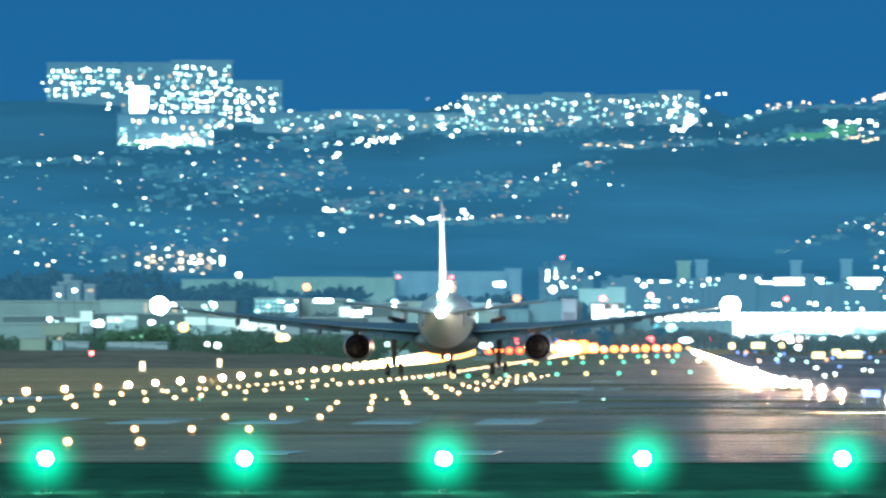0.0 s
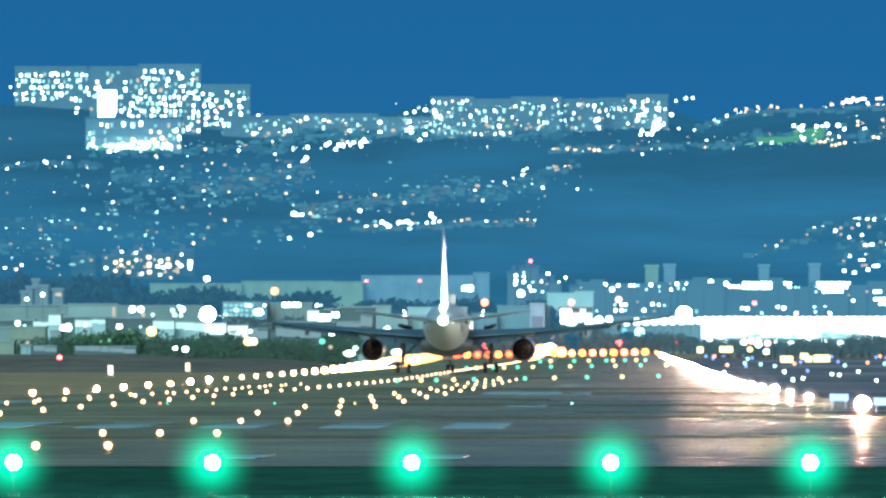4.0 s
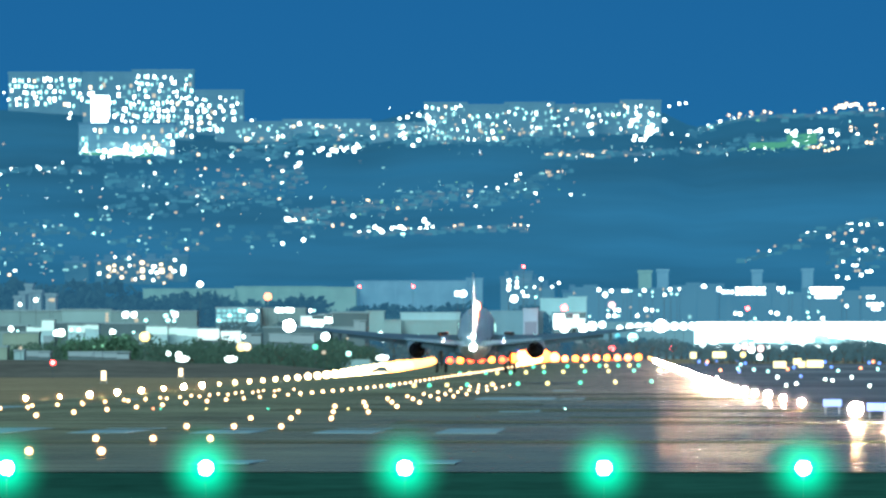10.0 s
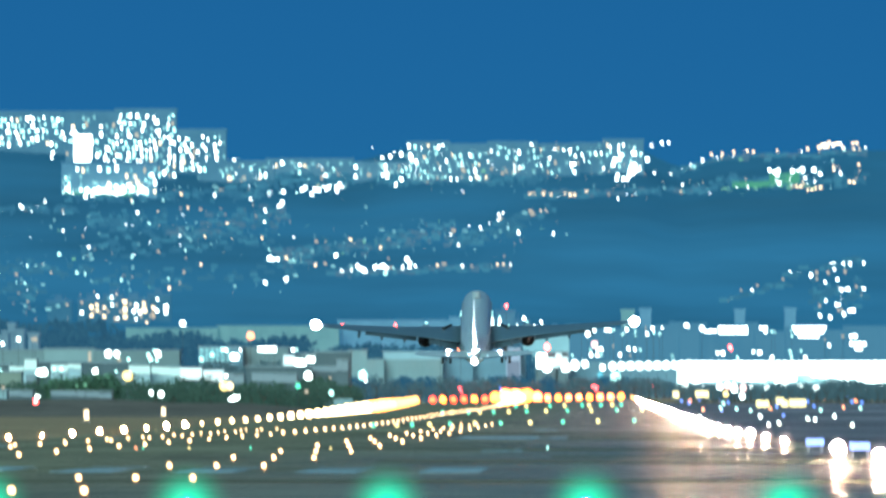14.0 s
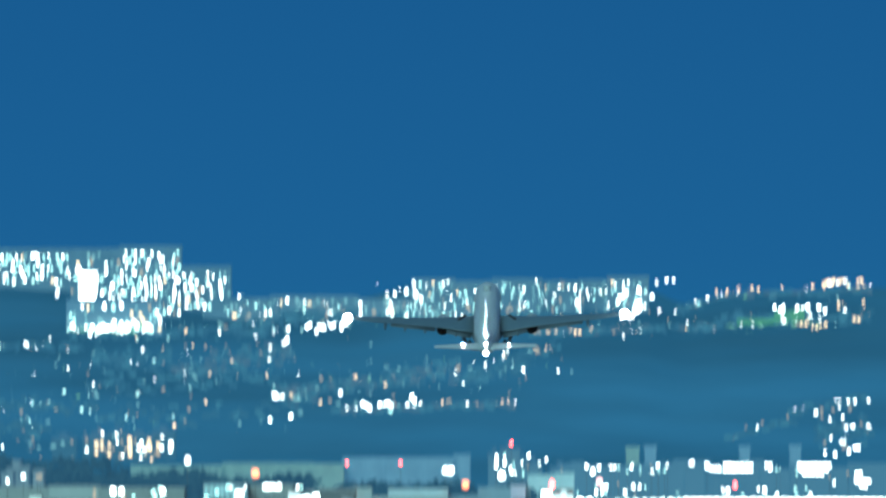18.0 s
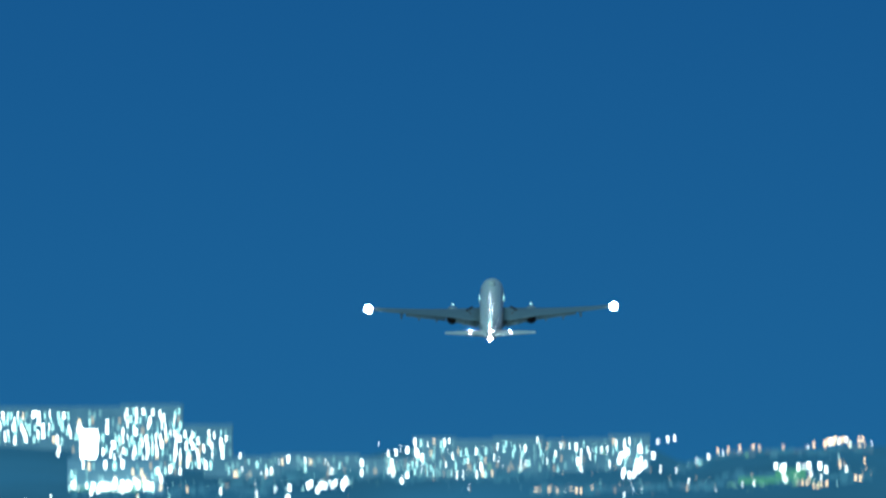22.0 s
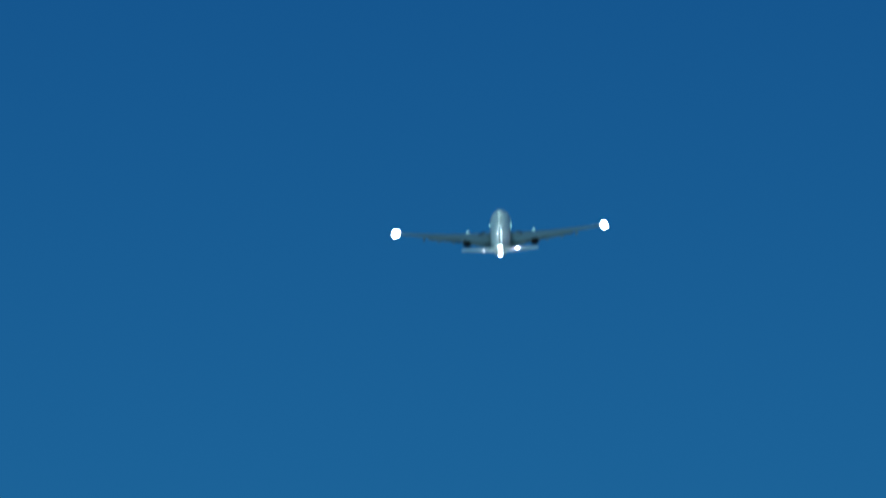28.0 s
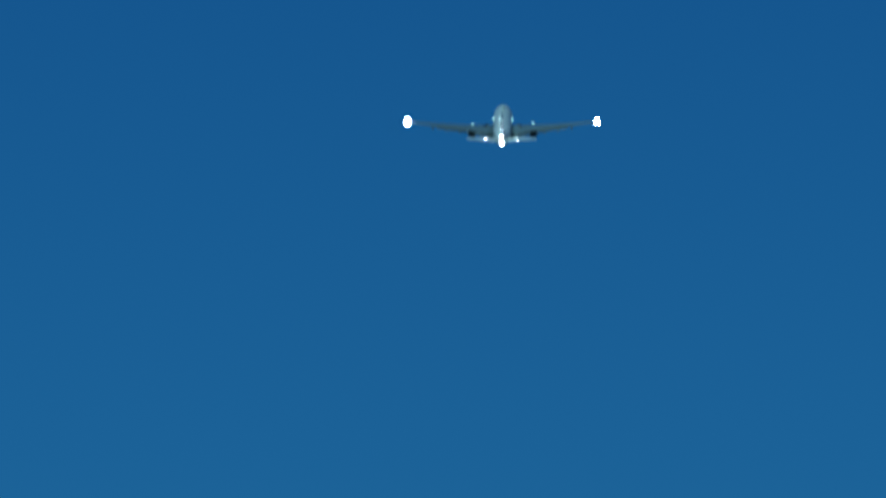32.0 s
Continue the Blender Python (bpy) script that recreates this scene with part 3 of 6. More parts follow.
# the bright slope beside the long flats, its glow built from lamps, the sports ground and the hamlet above it
lamps("l_white", (1152, 222, 9), (1158, 218, 9), (1160, 228, 9), (1155, 236, 9), (1148, 240, 8), (1145, 246, 6), (1128, 240, 8), (1126, 246, 7), (1138, 246, 8), (1123, 210, 9), (1120, 218, 8), (1130, 208, 6), (1135, 202, 7), (1155, 197, 7), (1150, 230, 9))
lamps("l_white", (1397, 231, 8), (1407, 236, 10), (1412, 232, 9), (1411, 242, 9), (1410, 252, 8), (1414, 256, 10), (1437, 232, 8), (1447, 234, 9), (1455, 230, 10), (1435, 243, 8), (1432, 250, 8), (1475, 231, 10), (1486, 237, 8), (1475, 251, 8), (1180, 212, 9))
lamps("l_warm", (1484, 191, 9), (1491, 188, 12), (1498, 189, 10), (1502, 183, 8), (1512, 185, 8), (1518, 183, 7), (1464, 193, 7), (1545, 195, 8), (1556, 195, 7), (1544, 183, 6), (1551, 183, 7), (1527, 190, 6), (1444, 259, 6), (1452, 259, 6), (1487, 261, 7))
lamps("l_warm", (1464, 265, 5), (1471, 265, 5), (1478, 262, 5), (1538, 251, 7), (1546, 252, 7), (1035, 274, 9), (1052, 274, 6), (1010, 275, 8), (995, 273, 7), (972, 273, 7), (980, 272, 6), (1018, 276, 6), (1075, 268, 8), (1500, 248, 5))
# the court under the flats, its white glow built from large lamps
lamps("l_white", (206, 268, 11), (215, 264, 12), (225, 262, 12), (232, 271, 10), (240, 272, 12), (248, 268, 10), (252, 260, 12), (268, 262, 11), (240, 258, 10), (185, 277, 8), (163, 268, 6), (152, 261, 7), (228, 255, 9), (262, 254, 8))
lamps("l_white", (128, 199, 6), (126, 207, 5), (534, 288, 9), (528, 295, 8), (569, 265, 8), (575, 261, 7), (592, 265, 9), (599, 266, 8), (612, 264, 6), (618, 260, 6), (630, 261, 8), (631, 267, 7), (636, 255, 7), (586, 273, 8), (536, 269, 8))
lamps("l_white", (610, 238, 10), (664, 239, 7), (664, 222, 8), (711, 240, 7), (718, 232, 7), (720, 241, 7), (735, 256, 7), (745, 247, 8), (711, 208, 5), (725, 206, 7), (745, 203, 9), (762, 205, 10), (771, 212, 7), (534, 215, 8), (449, 212, 6))
lamps("l_white", (668, 402, 10), (680, 410, 11), (699, 404, 11), (713, 402, 12), (719, 406, 10), (512, 388, 13), (518, 390, 9), (526, 389, 8), (640, 411, 9), (629, 382, 9), (657, 410, 8), (755, 388, 9), (760, 395, 8), (541, 424, 10), (504, 430, 8))
# upper slope, under the crest
town(1, 445, 222, 700, 218, 10, 25, MIXED, 2.8)
town(2, 440, 245, 650, 240, 12, 25, MIXED, 3.0)
town(3, 500, 275, 650, 255, 10, 18, COOL, 3.6)
town(4, 700, 225, 1000, 225, 25, 67, MIXED, 3.0)
town(5, 760, 190, 1180, 195, 12, 45, COOL, 2.6)
town(6, 690, 205, 790, 240, 16, 15, COOL, 3.8)
town(8, 960, 272, 1080, 270, 4, 16, WARM, 3.8)
town(9, 1080, 265, 1300, 262, 10, 19, WARM, 2.8)
town(10, 1225, 240, 1300, 205, 4, 9, WARM, 3.6)
town(11, 1290, 206, 1420, 196, 5, 9, WARM, 3.4)
town(12, 1440, 196, 1568, 186, 8, 13, WARM, 4.0)
town(13, 1310, 248, 1500, 255, 12, 21, MIXED, 3.2)
town(14, 1480, 215, 1568, 240, 22, 12, WARM, 3.4)
# terraces of houses lower down
town(15, 280, 262, 500, 268, 14, 18, MIXED, 3.2)
town(16, -90, 300, 150, 296, 8, 12, COOL, 3.4)
town(17, 190, 310, 330, 318, 22, 12, MIXED, 2.8)
town(18, 330, 340, 540, 300, 34, 21, MIXED, 3.0)
town(19, 180, 370, 520, 350, 30, 20, FAINT, 3.0)
town(20, 510, 375, 830, 335, 18, 45, FAINT, 3.2)
town(21, 510, 385, 620, 396, 7, 13, MIXED, 4.0)
town(22, 620, 408, 780, 402, 6, 13, COOL, 5.2)
town(23, 790, 400, 935, 398, 4, 12, WARM, 3.6)
town(24, 830, 350, 960, 330, 14, 13, MIXED, 3.4)
town(25, 915, 320, 1020, 296, 8, 9, WARM, 3.4)
town(26, -90, 395, 200, 400, 14, 16, COOL, 3.4)
town(27, -90, 445, 110, 440, 24, 17, COOL, 3.2)
town(28, 60, 470, 160, 460, 20, 11, FAINT, 3.4)
town(29, 200, 425, 330, 400, 30, 10, MIXED, 3.4)
town(31, 440, 440, 560, 425, 20, 7, FAINT, 3.4)
town(32, 1315, 460, 1420, 430, 6, 6, FAINT, 2.6)


def single_lamp(name, u, v, d, r, mat, label, category, group="", flat=1.0):
    """A light placed to fit the camera's view, with an added slim pole down to the ground or the hill."""
    p = spot(u, v, d)
    rad = r * d / F
    base = ground_z(d, p.x) if d < FOOT_D else -1.0
    t = thing(name, pose(p.x, p.y, base), label, category, group)
    part("pole", rod(bmesh.new(), (0, 0, 0), (0, 0, p.z - base), 0.05, 5), M["pole"], t)
    part("globe", ball(bmesh.new(), (0, -rad * 0.5, p.z - base), rad * flat, rad * 0.7, rad, 14, 8), M[mat], t, smooth=True)
    return t


# ---- apartment blocks on the crest ----
def pane_mesh(name, w, h, mat):
    bm = box(bmesh.new(), -w / 2, w / 2, -0.12, 0.0, -h / 2, h / 2)
    me = bpy.data.meshes.new(name)
    bm.to_mesh(me)
    bm.free()
    me.materials.append(M[mat])
    return me


PANES = [pane_mesh("window", w, h, k) for k, w, h in (("l_window", 1.3, 1.9), ("l_window", 1.0, 1.6), ("l_cool", 1.3, 1.8), ("l_cool", 1.0, 1.5), ("l_dim", 1.4, 1.8),
                                                       ("l_warm", 1.5, 1.6), ("l_peach", 1.7, 1.8))]


def block(seed, u0, u1, top, bottom, d, lit, weights, wall="far_haze_wall", storey=2.9, bay=2.15, label="", name="apartment_block", category="apartment block", depth=14.0, pane=1.0, plain=False):
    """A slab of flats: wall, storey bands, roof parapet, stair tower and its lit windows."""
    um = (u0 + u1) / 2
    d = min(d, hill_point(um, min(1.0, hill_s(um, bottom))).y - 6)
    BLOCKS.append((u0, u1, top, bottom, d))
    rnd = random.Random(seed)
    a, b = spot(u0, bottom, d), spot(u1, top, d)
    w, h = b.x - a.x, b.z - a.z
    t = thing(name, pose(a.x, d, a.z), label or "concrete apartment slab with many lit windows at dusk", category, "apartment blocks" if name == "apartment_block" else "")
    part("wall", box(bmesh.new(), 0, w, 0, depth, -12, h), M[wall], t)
    n = max(1, int(h / storey))
    band = lamp_mesh("floor_band", box(bmesh.new(), -0.1, w + 0.1, -0.45, 0.02, -0.12, 0.12), wall, False)
    for i in range(0 if plain else n + 1):
        child("floor_band", band, t, pose(0, 0, i * storey))
    bm = box(bmesh.new(), -0.3, w + 0.3, -0.3, depth + 0.3, h, h + 0.8)
    if not plain:
        box(bm, w * 0.3, w * 0.3 + min(5, w * 0.3), 3, 9, h + 0.8, h + 2.4)
    part("roof", bm, M[wall if plain else "far_haze_roof"], t)
    m = max(1, int(w / bay))
    for i in range(n):
        for j in range(m):
            if rnd.random() < lit:
                me = rnd.choices(PANES, weights)[0]
                child("window", me, t, pose(min(w - 0.7, max(0.7, (j + 0.5) * w / m + rnd.uniform(-0.85, 0.85))), -0.02, (i + 0.5) * storey + rnd.uniform(-0.7, 0.7)) @ Matrix.Diagonal((pane * rnd.uniform(0.55, 1.1), 1, pane * rnd.uniform(0.6, 1.15), 1)))
    return t


BRIGHT, SOFT = (5, 5, 4, 4, 3, 1.2, 1), (1.5, 3, 2, 3, 5, 1.2, 2)
block(40, 18, 148, 126, 186, 4790, 0.84, BRIGHT, storey=2.55, bay=1.85, pane=0.80, plain=True)
block(41, 146, 240, 126, 180, 4780, 0.5, SOFT, plain=True)
block(42, 150, 306, 172, 228, 4755, 0.86, BRIGHT, storey=2.55, bay=1.85, pane=0.80, plain=True)
block(43, 238, 346, 122, 240, 4780, 0.85, BRIGHT, storey=2.55, bay=1.85, pane=0.80, plain=True)
block(44, 300, 434, 158, 232, 4760, 0.88, BRIGHT, storey=2.55, bay=1.85, pane=0.80, plain=True)
block(45, 143, 312, 216, 272, 4700, 0.6, SOFT, "far_haze_pale", label="grey apartment slab above a floodlit court at dusk")
block(46, 385, 520, 214, 246, 4740, 0.36, SOFT, plain=True)
block(47, 505, 660, 210, 236, 4745, 0.28, SOFT, plain=True)
block(48, 660, 760, 216, 240, 4735, 0.36, SOFT, plain=True)
block(49, 755, 830, 180, 246, 4765, 0.72, (2.5, 4, 3, 4, 4, 1.2, 1), pane=0.70, plain=True)
block(50, 826, 902, 184, 248, 4760, 0.72, (2.5, 4, 3, 4, 4, 1.2, 1), pane=0.70, plain=True)
block(51, 898, 985, 180, 240, 4770, 0.72, (2.5, 4, 3, 4, 4, 1.2, 1), pane=0.70, plain=True)
block(52, 980, 1060, 184, 236, 4765, 0.72, (2.5, 4, 3, 4, 4, 1.2, 1), pane=0.70, plain=True)
block(53, 1050, 1106, 182, 232, 4768, 0.72, (2.5, 4, 3, 4, 4, 1.2, 1), pane=0.70, plain=True)
block(54, 1102, 1174, 176, 230, 4770, 0.72, (2.5, 4, 3, 4, 4, 1.2, 1), pane=0.70, plain=True)

town(71, -60, 345, 560, 325, 60, 60, FAINT, 2.0)
town(72, 560, 360, 1000, 350, 40, 60, FAINT, 2.0)
town(73, 440, 240, 1250, 240, 28, 110, FAINT, 2.0)
town(74, -90, 440, 320, 440, 50, 42, FAINT, 2.2)
HOMELY = (0.6, 0.6, 0.4, 0.3, 0.8, 6, 3)
for u0, u1, top, bottom in ((118, 160, 462, 494), (172, 222, 460, 495), (218, 250, 452, 497), (246, 300, 458, 498), (296, 336, 450, 494)):
    block(u0, u0, u1, top, bottom, 3800, 0.12, HOMELY, "hill_haze_wall", 3.0, 2.8, "mid-rise housing block with warm lit windows", "housing_block", "housing block", 12.0)
# the blank bright sign on the flats and the lit court below them
a, b = spot(165, 214, 4560), spot(197, 165, 4560)
t = thing("sign_board", pose(a.x, 4560, a.z), "blank white glowing sign board on a steel frame", "sign")
part("panel", box(bmesh.new(), 0, b.x - a.x, 0, 0.6, 0, b.z - a.z), M["l_white"], t)
bm = bmesh.new()
for x in (1.0, b.x - a.x - 1.0):
    box(bm, x - 0.2, x + 0.2, 0.6, 1.0, -12, b.z - a.z)
part("frame", bm, M["metal"], t)
# more large and green lamps added for the glow of the court
town(60, 196, 268, 285, 262, 8, 40, (6, 3, 1, 0, 0, 0.5), 6.5)
town(61, 150, 264, 300, 270, 5, 24, (2, 4, 2, 0, 0, 4), 3.4)
town(62, 1400, 240, 1465, 238, 12, 12, (6, 2, 0, 0, 0, 2), 3.4)
# faint green lamps added for the glow of the sports ground
town(63, 1310, 260, 1480, 252, 9, 44, (0.5, 1, 2, 0, 0, 9), 3.0)


def houses(seed, u0, v0, u1, v1, thick, count, mats=("town_patch", "town_patch", "town_pale_patch")):
    """Tiny hipped boxes, far smaller than houses, added in rows as faintly glowing patches of the town."""
    rnd = random.Random(seed)
    for _ in range(count * 2):
        k = rnd.random()
        u, v = u0 + (u1 - u0) * k, v0 + (v1 - v0) * k + rnd.gauss(0, 0.5) * thick
        p = hill_point(u, min(0.99, max(0.0, hill_s(u, v))))
        w, h, dep = rnd.uniform(0.5, 1.9), rnd.uniform(0.4, 1.1), 1.5
        verts, faces = HOUSES.setdefault(rnd.choice(mats), ([], []))
        o, x, y, z = len(verts), p.x, p.y - 1.5, p.z
        for zz, g in ((z - 3, 0), (z + h, 0), (z + h, 0.1), (z + h + 0.35, -0.3)):
            verts += [(x - w - g, y - g, zz), (x + w + g, y - g, zz), (x + w + g, y + dep + g, zz), (x - w - g, y + dep + g, zz)]
        for j in range(3):
            faces += [(o + 4 * j + i, o + 4 * j + (i + 1) % 4, o + 4 * j + 4 + (i + 1) % 4, o + 4 * j + 4 + i) for i in range(4)]
        faces.append((o + 12, o + 13, o + 14, o + 15))


HOUSES = {}
ROSE = ("town_patch", "town_rose_patch", "town_pale_patch")
houses(1, 445, 236, 700, 232, 10, 60)
houses(2, 440, 258, 660, 246, 10, 50)
houses(3, 700, 246, 1000, 244, 10, 70)
houses(4, 960, 274, 1300, 264, 5, 70, ROSE)
houses(5, 1225, 238, 1300, 205, 5, 18)
houses(6, 1290, 206, 1568, 196, 7, 50, ROSE)
houses(7, 1290, 250, 1568, 246, 12, 60)
houses(8, 150, 276, 500, 272, 9, 55)
houses(9, -90, 302, 170, 298, 6, 40)
houses(10, 190, 318, 330, 322, 16, 40)
houses(11, 330, 345, 540, 305, 20, 60, ROSE)
houses(12, 180, 372, 520, 350, 22, 50)
houses(13, 510, 388, 840, 340, 16, 90, ROSE)
houses(14, 620, 412, 935, 402, 5, 50, ROSE)
houses(15, 830, 356, 960, 330, 12, 36)
houses(16, 915, 324, 1020, 298, 8, 16)
houses(17, -90, 404, 200, 406, 12, 44)
houses(18, -90, 448, 110, 444, 18, 40)
houses(19, 200, 430, 560, 410, 20, 30)
houses(20, 1315, 462, 1430, 430, 4, 14)
houses(21, 1420, 420, 1568, 388, 9, 16)
houses(22, 1470, 446, 1568, 452, 30, 30)

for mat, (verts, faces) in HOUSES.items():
    me = bpy.data.meshes.new("hillside_patches")
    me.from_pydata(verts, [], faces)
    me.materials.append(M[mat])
    tagged(new("hillside_patches", me), {"town_patch": "dim blue", "town_pale_patch": "pale", "town_rose_patch": "rosy"}[mat] + " glowing hillside patches shaped as tiny hipped boxes", "houses", kind="stuff")


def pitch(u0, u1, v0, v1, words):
    """A sports ground laid over the slope, its floodlight put in as a green glow."""
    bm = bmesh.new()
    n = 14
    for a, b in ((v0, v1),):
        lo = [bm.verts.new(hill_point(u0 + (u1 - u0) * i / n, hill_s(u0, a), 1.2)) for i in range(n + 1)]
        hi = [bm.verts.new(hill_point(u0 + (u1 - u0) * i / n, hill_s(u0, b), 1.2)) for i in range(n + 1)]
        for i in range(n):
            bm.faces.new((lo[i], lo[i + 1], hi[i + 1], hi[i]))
    tagged(part("sports_ground", bm, M["glow_turf"]), words, "sports ground", kind="structure")


pitch(1330, 1398, 264, 254, "green sports ground on the hillside, glowing as if floodlit")
pitch(1396, 1450, 260, 240, "bright green sports ground on the hillside, glowing as if floodlit")
pitch(150, 270, 274, 265, "green court below the flats, glowing as if floodlit")
light_town()


# ---- airport: runway lamps ----
def ground_lamp(name, x, d, r, mat, label, category, group, high=0.3, seat=0.75):
    """A runway lamp: base plate, stem, glowing globe and added glow shells, built once per kind and copied."""
    key = (name, mat, round(r, 2), high)
    z = ground_z(d, x) + 0.04
    if key in MADE:
        return copy_thing(MADE[key], pose(x, d, z))
    t = thing(name, pose(x, d, z), label, category, group)
    small = name == "threshold_light"
    flush = high <= 0.05
    bm = rod(bmesh.new(), (0, 0, 0), (0, 0, 0.03 if flush else 0.05), 0.08 if small or flush else 0.2, 10)
    part("base_plate", bm, M["rubber" if small or flush else "housing"], t)
    if high > 0.12:
        part("stem", rod(bmesh.new(), (0, 0, 0.04), (0, 0, high), 0.004 if small else 0.05, 8), M["rubber" if small else "housing"], t)
    part("globe", ball(bmesh.new(), (0, 0, high + r * seat), r, r, r, 16, 10), M[mat], t, smooth=True)
    # added shells for the lens glow around the lamp
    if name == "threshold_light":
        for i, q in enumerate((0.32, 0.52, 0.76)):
            hood = part("glow_dome", dome(bmesh.new(), (0, 0, high + r * 0.75), q, 32, 12), M["green_glow_%d" % i], t, "round green shell of painted lens glow", True)
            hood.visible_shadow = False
    elif mat in ("l_edge", "l_edge_bright", "l_edge_near"):
        hood = part("glow_dome", dome(bmesh.new(), (0, 0, high + r * seat), 0.62, 24, 8), M["amber_glow" if mat == "l_edge" else "rose_glow"], t, "round amber shell of painted lens glow" if mat == "l_edge" else "round rosy shell of painted lens glow", True)
        hood.visible_shadow = False
    elif mat == "l_inset" and r > 0.04:
        hood = part("glow_dome", dome(bmesh.new(), (0, 0, high + r * seat), r * 1.45, 14, 6), M["inset_glow"], t, "small amber shell of painted lens glow", True)
        hood.visible_shadow = False
    MADE[key] = t
    return t


MADE = {}
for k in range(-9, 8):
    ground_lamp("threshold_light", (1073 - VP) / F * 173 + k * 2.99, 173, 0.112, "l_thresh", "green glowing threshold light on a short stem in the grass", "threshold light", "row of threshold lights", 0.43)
# edge lights every 61.5 m; on the right one is missing between the two lamp bars
# radius per metre of distance, enlarged far off to imitate merged glare
GLARE_SIZE = ((1000, 0.00012), (1700, 0.00016), (2000, 0.00028), (2350, 0.00046), (2700, 0.00058), (2900, 0.00050), (3270, 0.00034))
for k in range(-12, 37):
    d = 1014.0 + 61.5 * k
    far = d > 2700
    r = round(d * lerp_table(GLARE_SIZE, d) * 20 + 0.8 - (1.0 if k in (1, 5, 8) else 0)) / 20
    ground_lamp("edge_light", LEFT_EDGE, d, r, "l_flame" if d > 2900 else "l_edge_gold" if d > 2560 else "l_edge_far" if d > 1500 else "l_edge", "yellow glowing runway edge light on a stem" if far else "warm white glowing runway edge light on a stem", "runway light", "runway edge lights", 0.3, 0.4)
for k in range(-2, 47):
    d = 418.5 + 61.5 * k
    far = d > 2700
    r = round(d * 0.00012 * 20 + (3.6 if d < 430 else 2.0 if d < 700 else 1.2)) / 20
    if k != 1:
        ground_lamp("edge_light", RIGHT_EDGE, d, r, "l_caution" if far else "l_edge_end" if d > 2200 else "l_edge_mid" if d > 1600 else "l_edge_right" if d > 1100 else "l_edge_bright" if d > 700 else "l_edge_near", "yellow glowing runway edge light on a stem" if far else "warm white glowing runway edge light on a stem", "runway light", "runway edge lights", 0.3)
# far centreline lamps are swollen to imitate the flare at the end
d = 444.0 - 6 * 30.75
while d < 3240:
    r = 0.085 if d < 800 else 0.12 if d < 2450 else 0.12 + 1.3 * min(1.0, (d - 2450) / 450)
    r = round(r * 10) / 10 if d > 2450 else r
    ground_lamp("centreline_light", AXIS - 0.45, d, r, "l_inset" if d < 2600 else "l_line_gold", "white glowing centreline light set in the runway", "runway light", "runway centreline lights", 0.05)
    d += 30.75
for k in range(-2, 13):
    d = 353.5 + k * 61.5
    for side in (-1, 1):
        for j in range(3):
            ground_lamp("touchdown_light", AXIS + side * (8.75 + 1.45 * j), d, 0.075 if d < 500 else 0.09, "l_inset", "small warm white touchdown light set in the runway", "runway light", "touchdown zone lights", 0.04, 1.3)
# end lamps near the axis are enlarged for the same flare
for k in range(19):
    ground_lamp("runway_end_light", AXIS - 25.9 + k * 2.97, RUNWAY_END, 1.9 if 7 <= k <= 9 else 1.4 if k in (6, 10) else 0.9, ("l_orange", "l_end_gold", "l_orange")[k % 3] if k < 6 else ("l_end_gold", "l_end_warm", "l_end_warm")[k * 5 % 3], "orange and red glowing runway end light", "runway light", "runway end lights", 0.1)
# green and yellow lamps along three curved exits
for us, v, fall, r in (((695, 737, 764, 795, 831, 875, 921, 973, 1031, 1093, 1157), 684.0, 0.019, 0.20), ((818, 835, 864, 884, 908, 935, 967, 1001, 1039, 1081, 1126, 1171), 660.5, 0.016, 0.27), ((948, 966, 1008, 1034, 1065, 1077, 1098, 1118, 1134), 648.5, 0.014, 0.36)):
    for k, u in enumerate(us):
        x, d = ground_spot(u, v - fall * (u - us[0]))
        ground_lamp("exit_light", x, d, r, "l_yellow" if k % 2 else "l_green", "small yellow taxiway exit light in the asphalt" if k % 2 else "small green taxiway exit light in the asphalt", "taxiway light", "taxiway exit lights", 0.05)
for u, mat in ((275, "l_amber"), (288, "l_green"), (369, "l_yellow"), (478, "l_green"), (620, "l_yellow"), (1004, "l_cool")):
    x, d = ground_spot(u, 724)
    ground_lamp("exit_light", x, d, 0.05, mat, "small coloured taxiway exit light in the asphalt", "taxiway light", "taxiway exit lights", 0.04)
# taxiway lamps in the grass beyond the right edge
TAXI = {
    "l_blue": ((1248, 625), (1241, 637), (1254, 641), (1272, 635), (1310, 635), (1323, 640), (1382, 620), (1475, 647), (1409, 648), (1464, 638), (1532, 633), (1544, 628), (1542, 639), (1312, 655), (1421, 664), (1560, 640)),
    "l_cool": ((1202, 626), (1265, 624), (1296, 636), (1315, 642), (1310, 650), (1363, 655), (1557, 651), (1338, 652), (1487, 654)),
    "l_white": ((1273, 667), (1380, 666), (1395, 681), (1413, 678), (1464, 670), (1477, 672), (1511, 666), (1543, 682)),
    "l_amber": ((1256, 637), (1279, 653), (1494, 634), (1549, 637), (1527, 649), (1398, 651)),
}
for mat, places in TAXI.items():
    words = {"l_blue": "small blue glowing", "l_cool": "small bluish-white glowing", "l_white": "small white glowing", "l_amber": "small amber glowing"}[mat]
    for u, v in places:
        x, d = ground_spot(u, v + 2.5)
        ground_lamp("taxiway_light", x, d, round(d * 0.00013, 2), mat, words + " taxiway light in the grass", "taxiway light", "taxiway lights", 0.15)


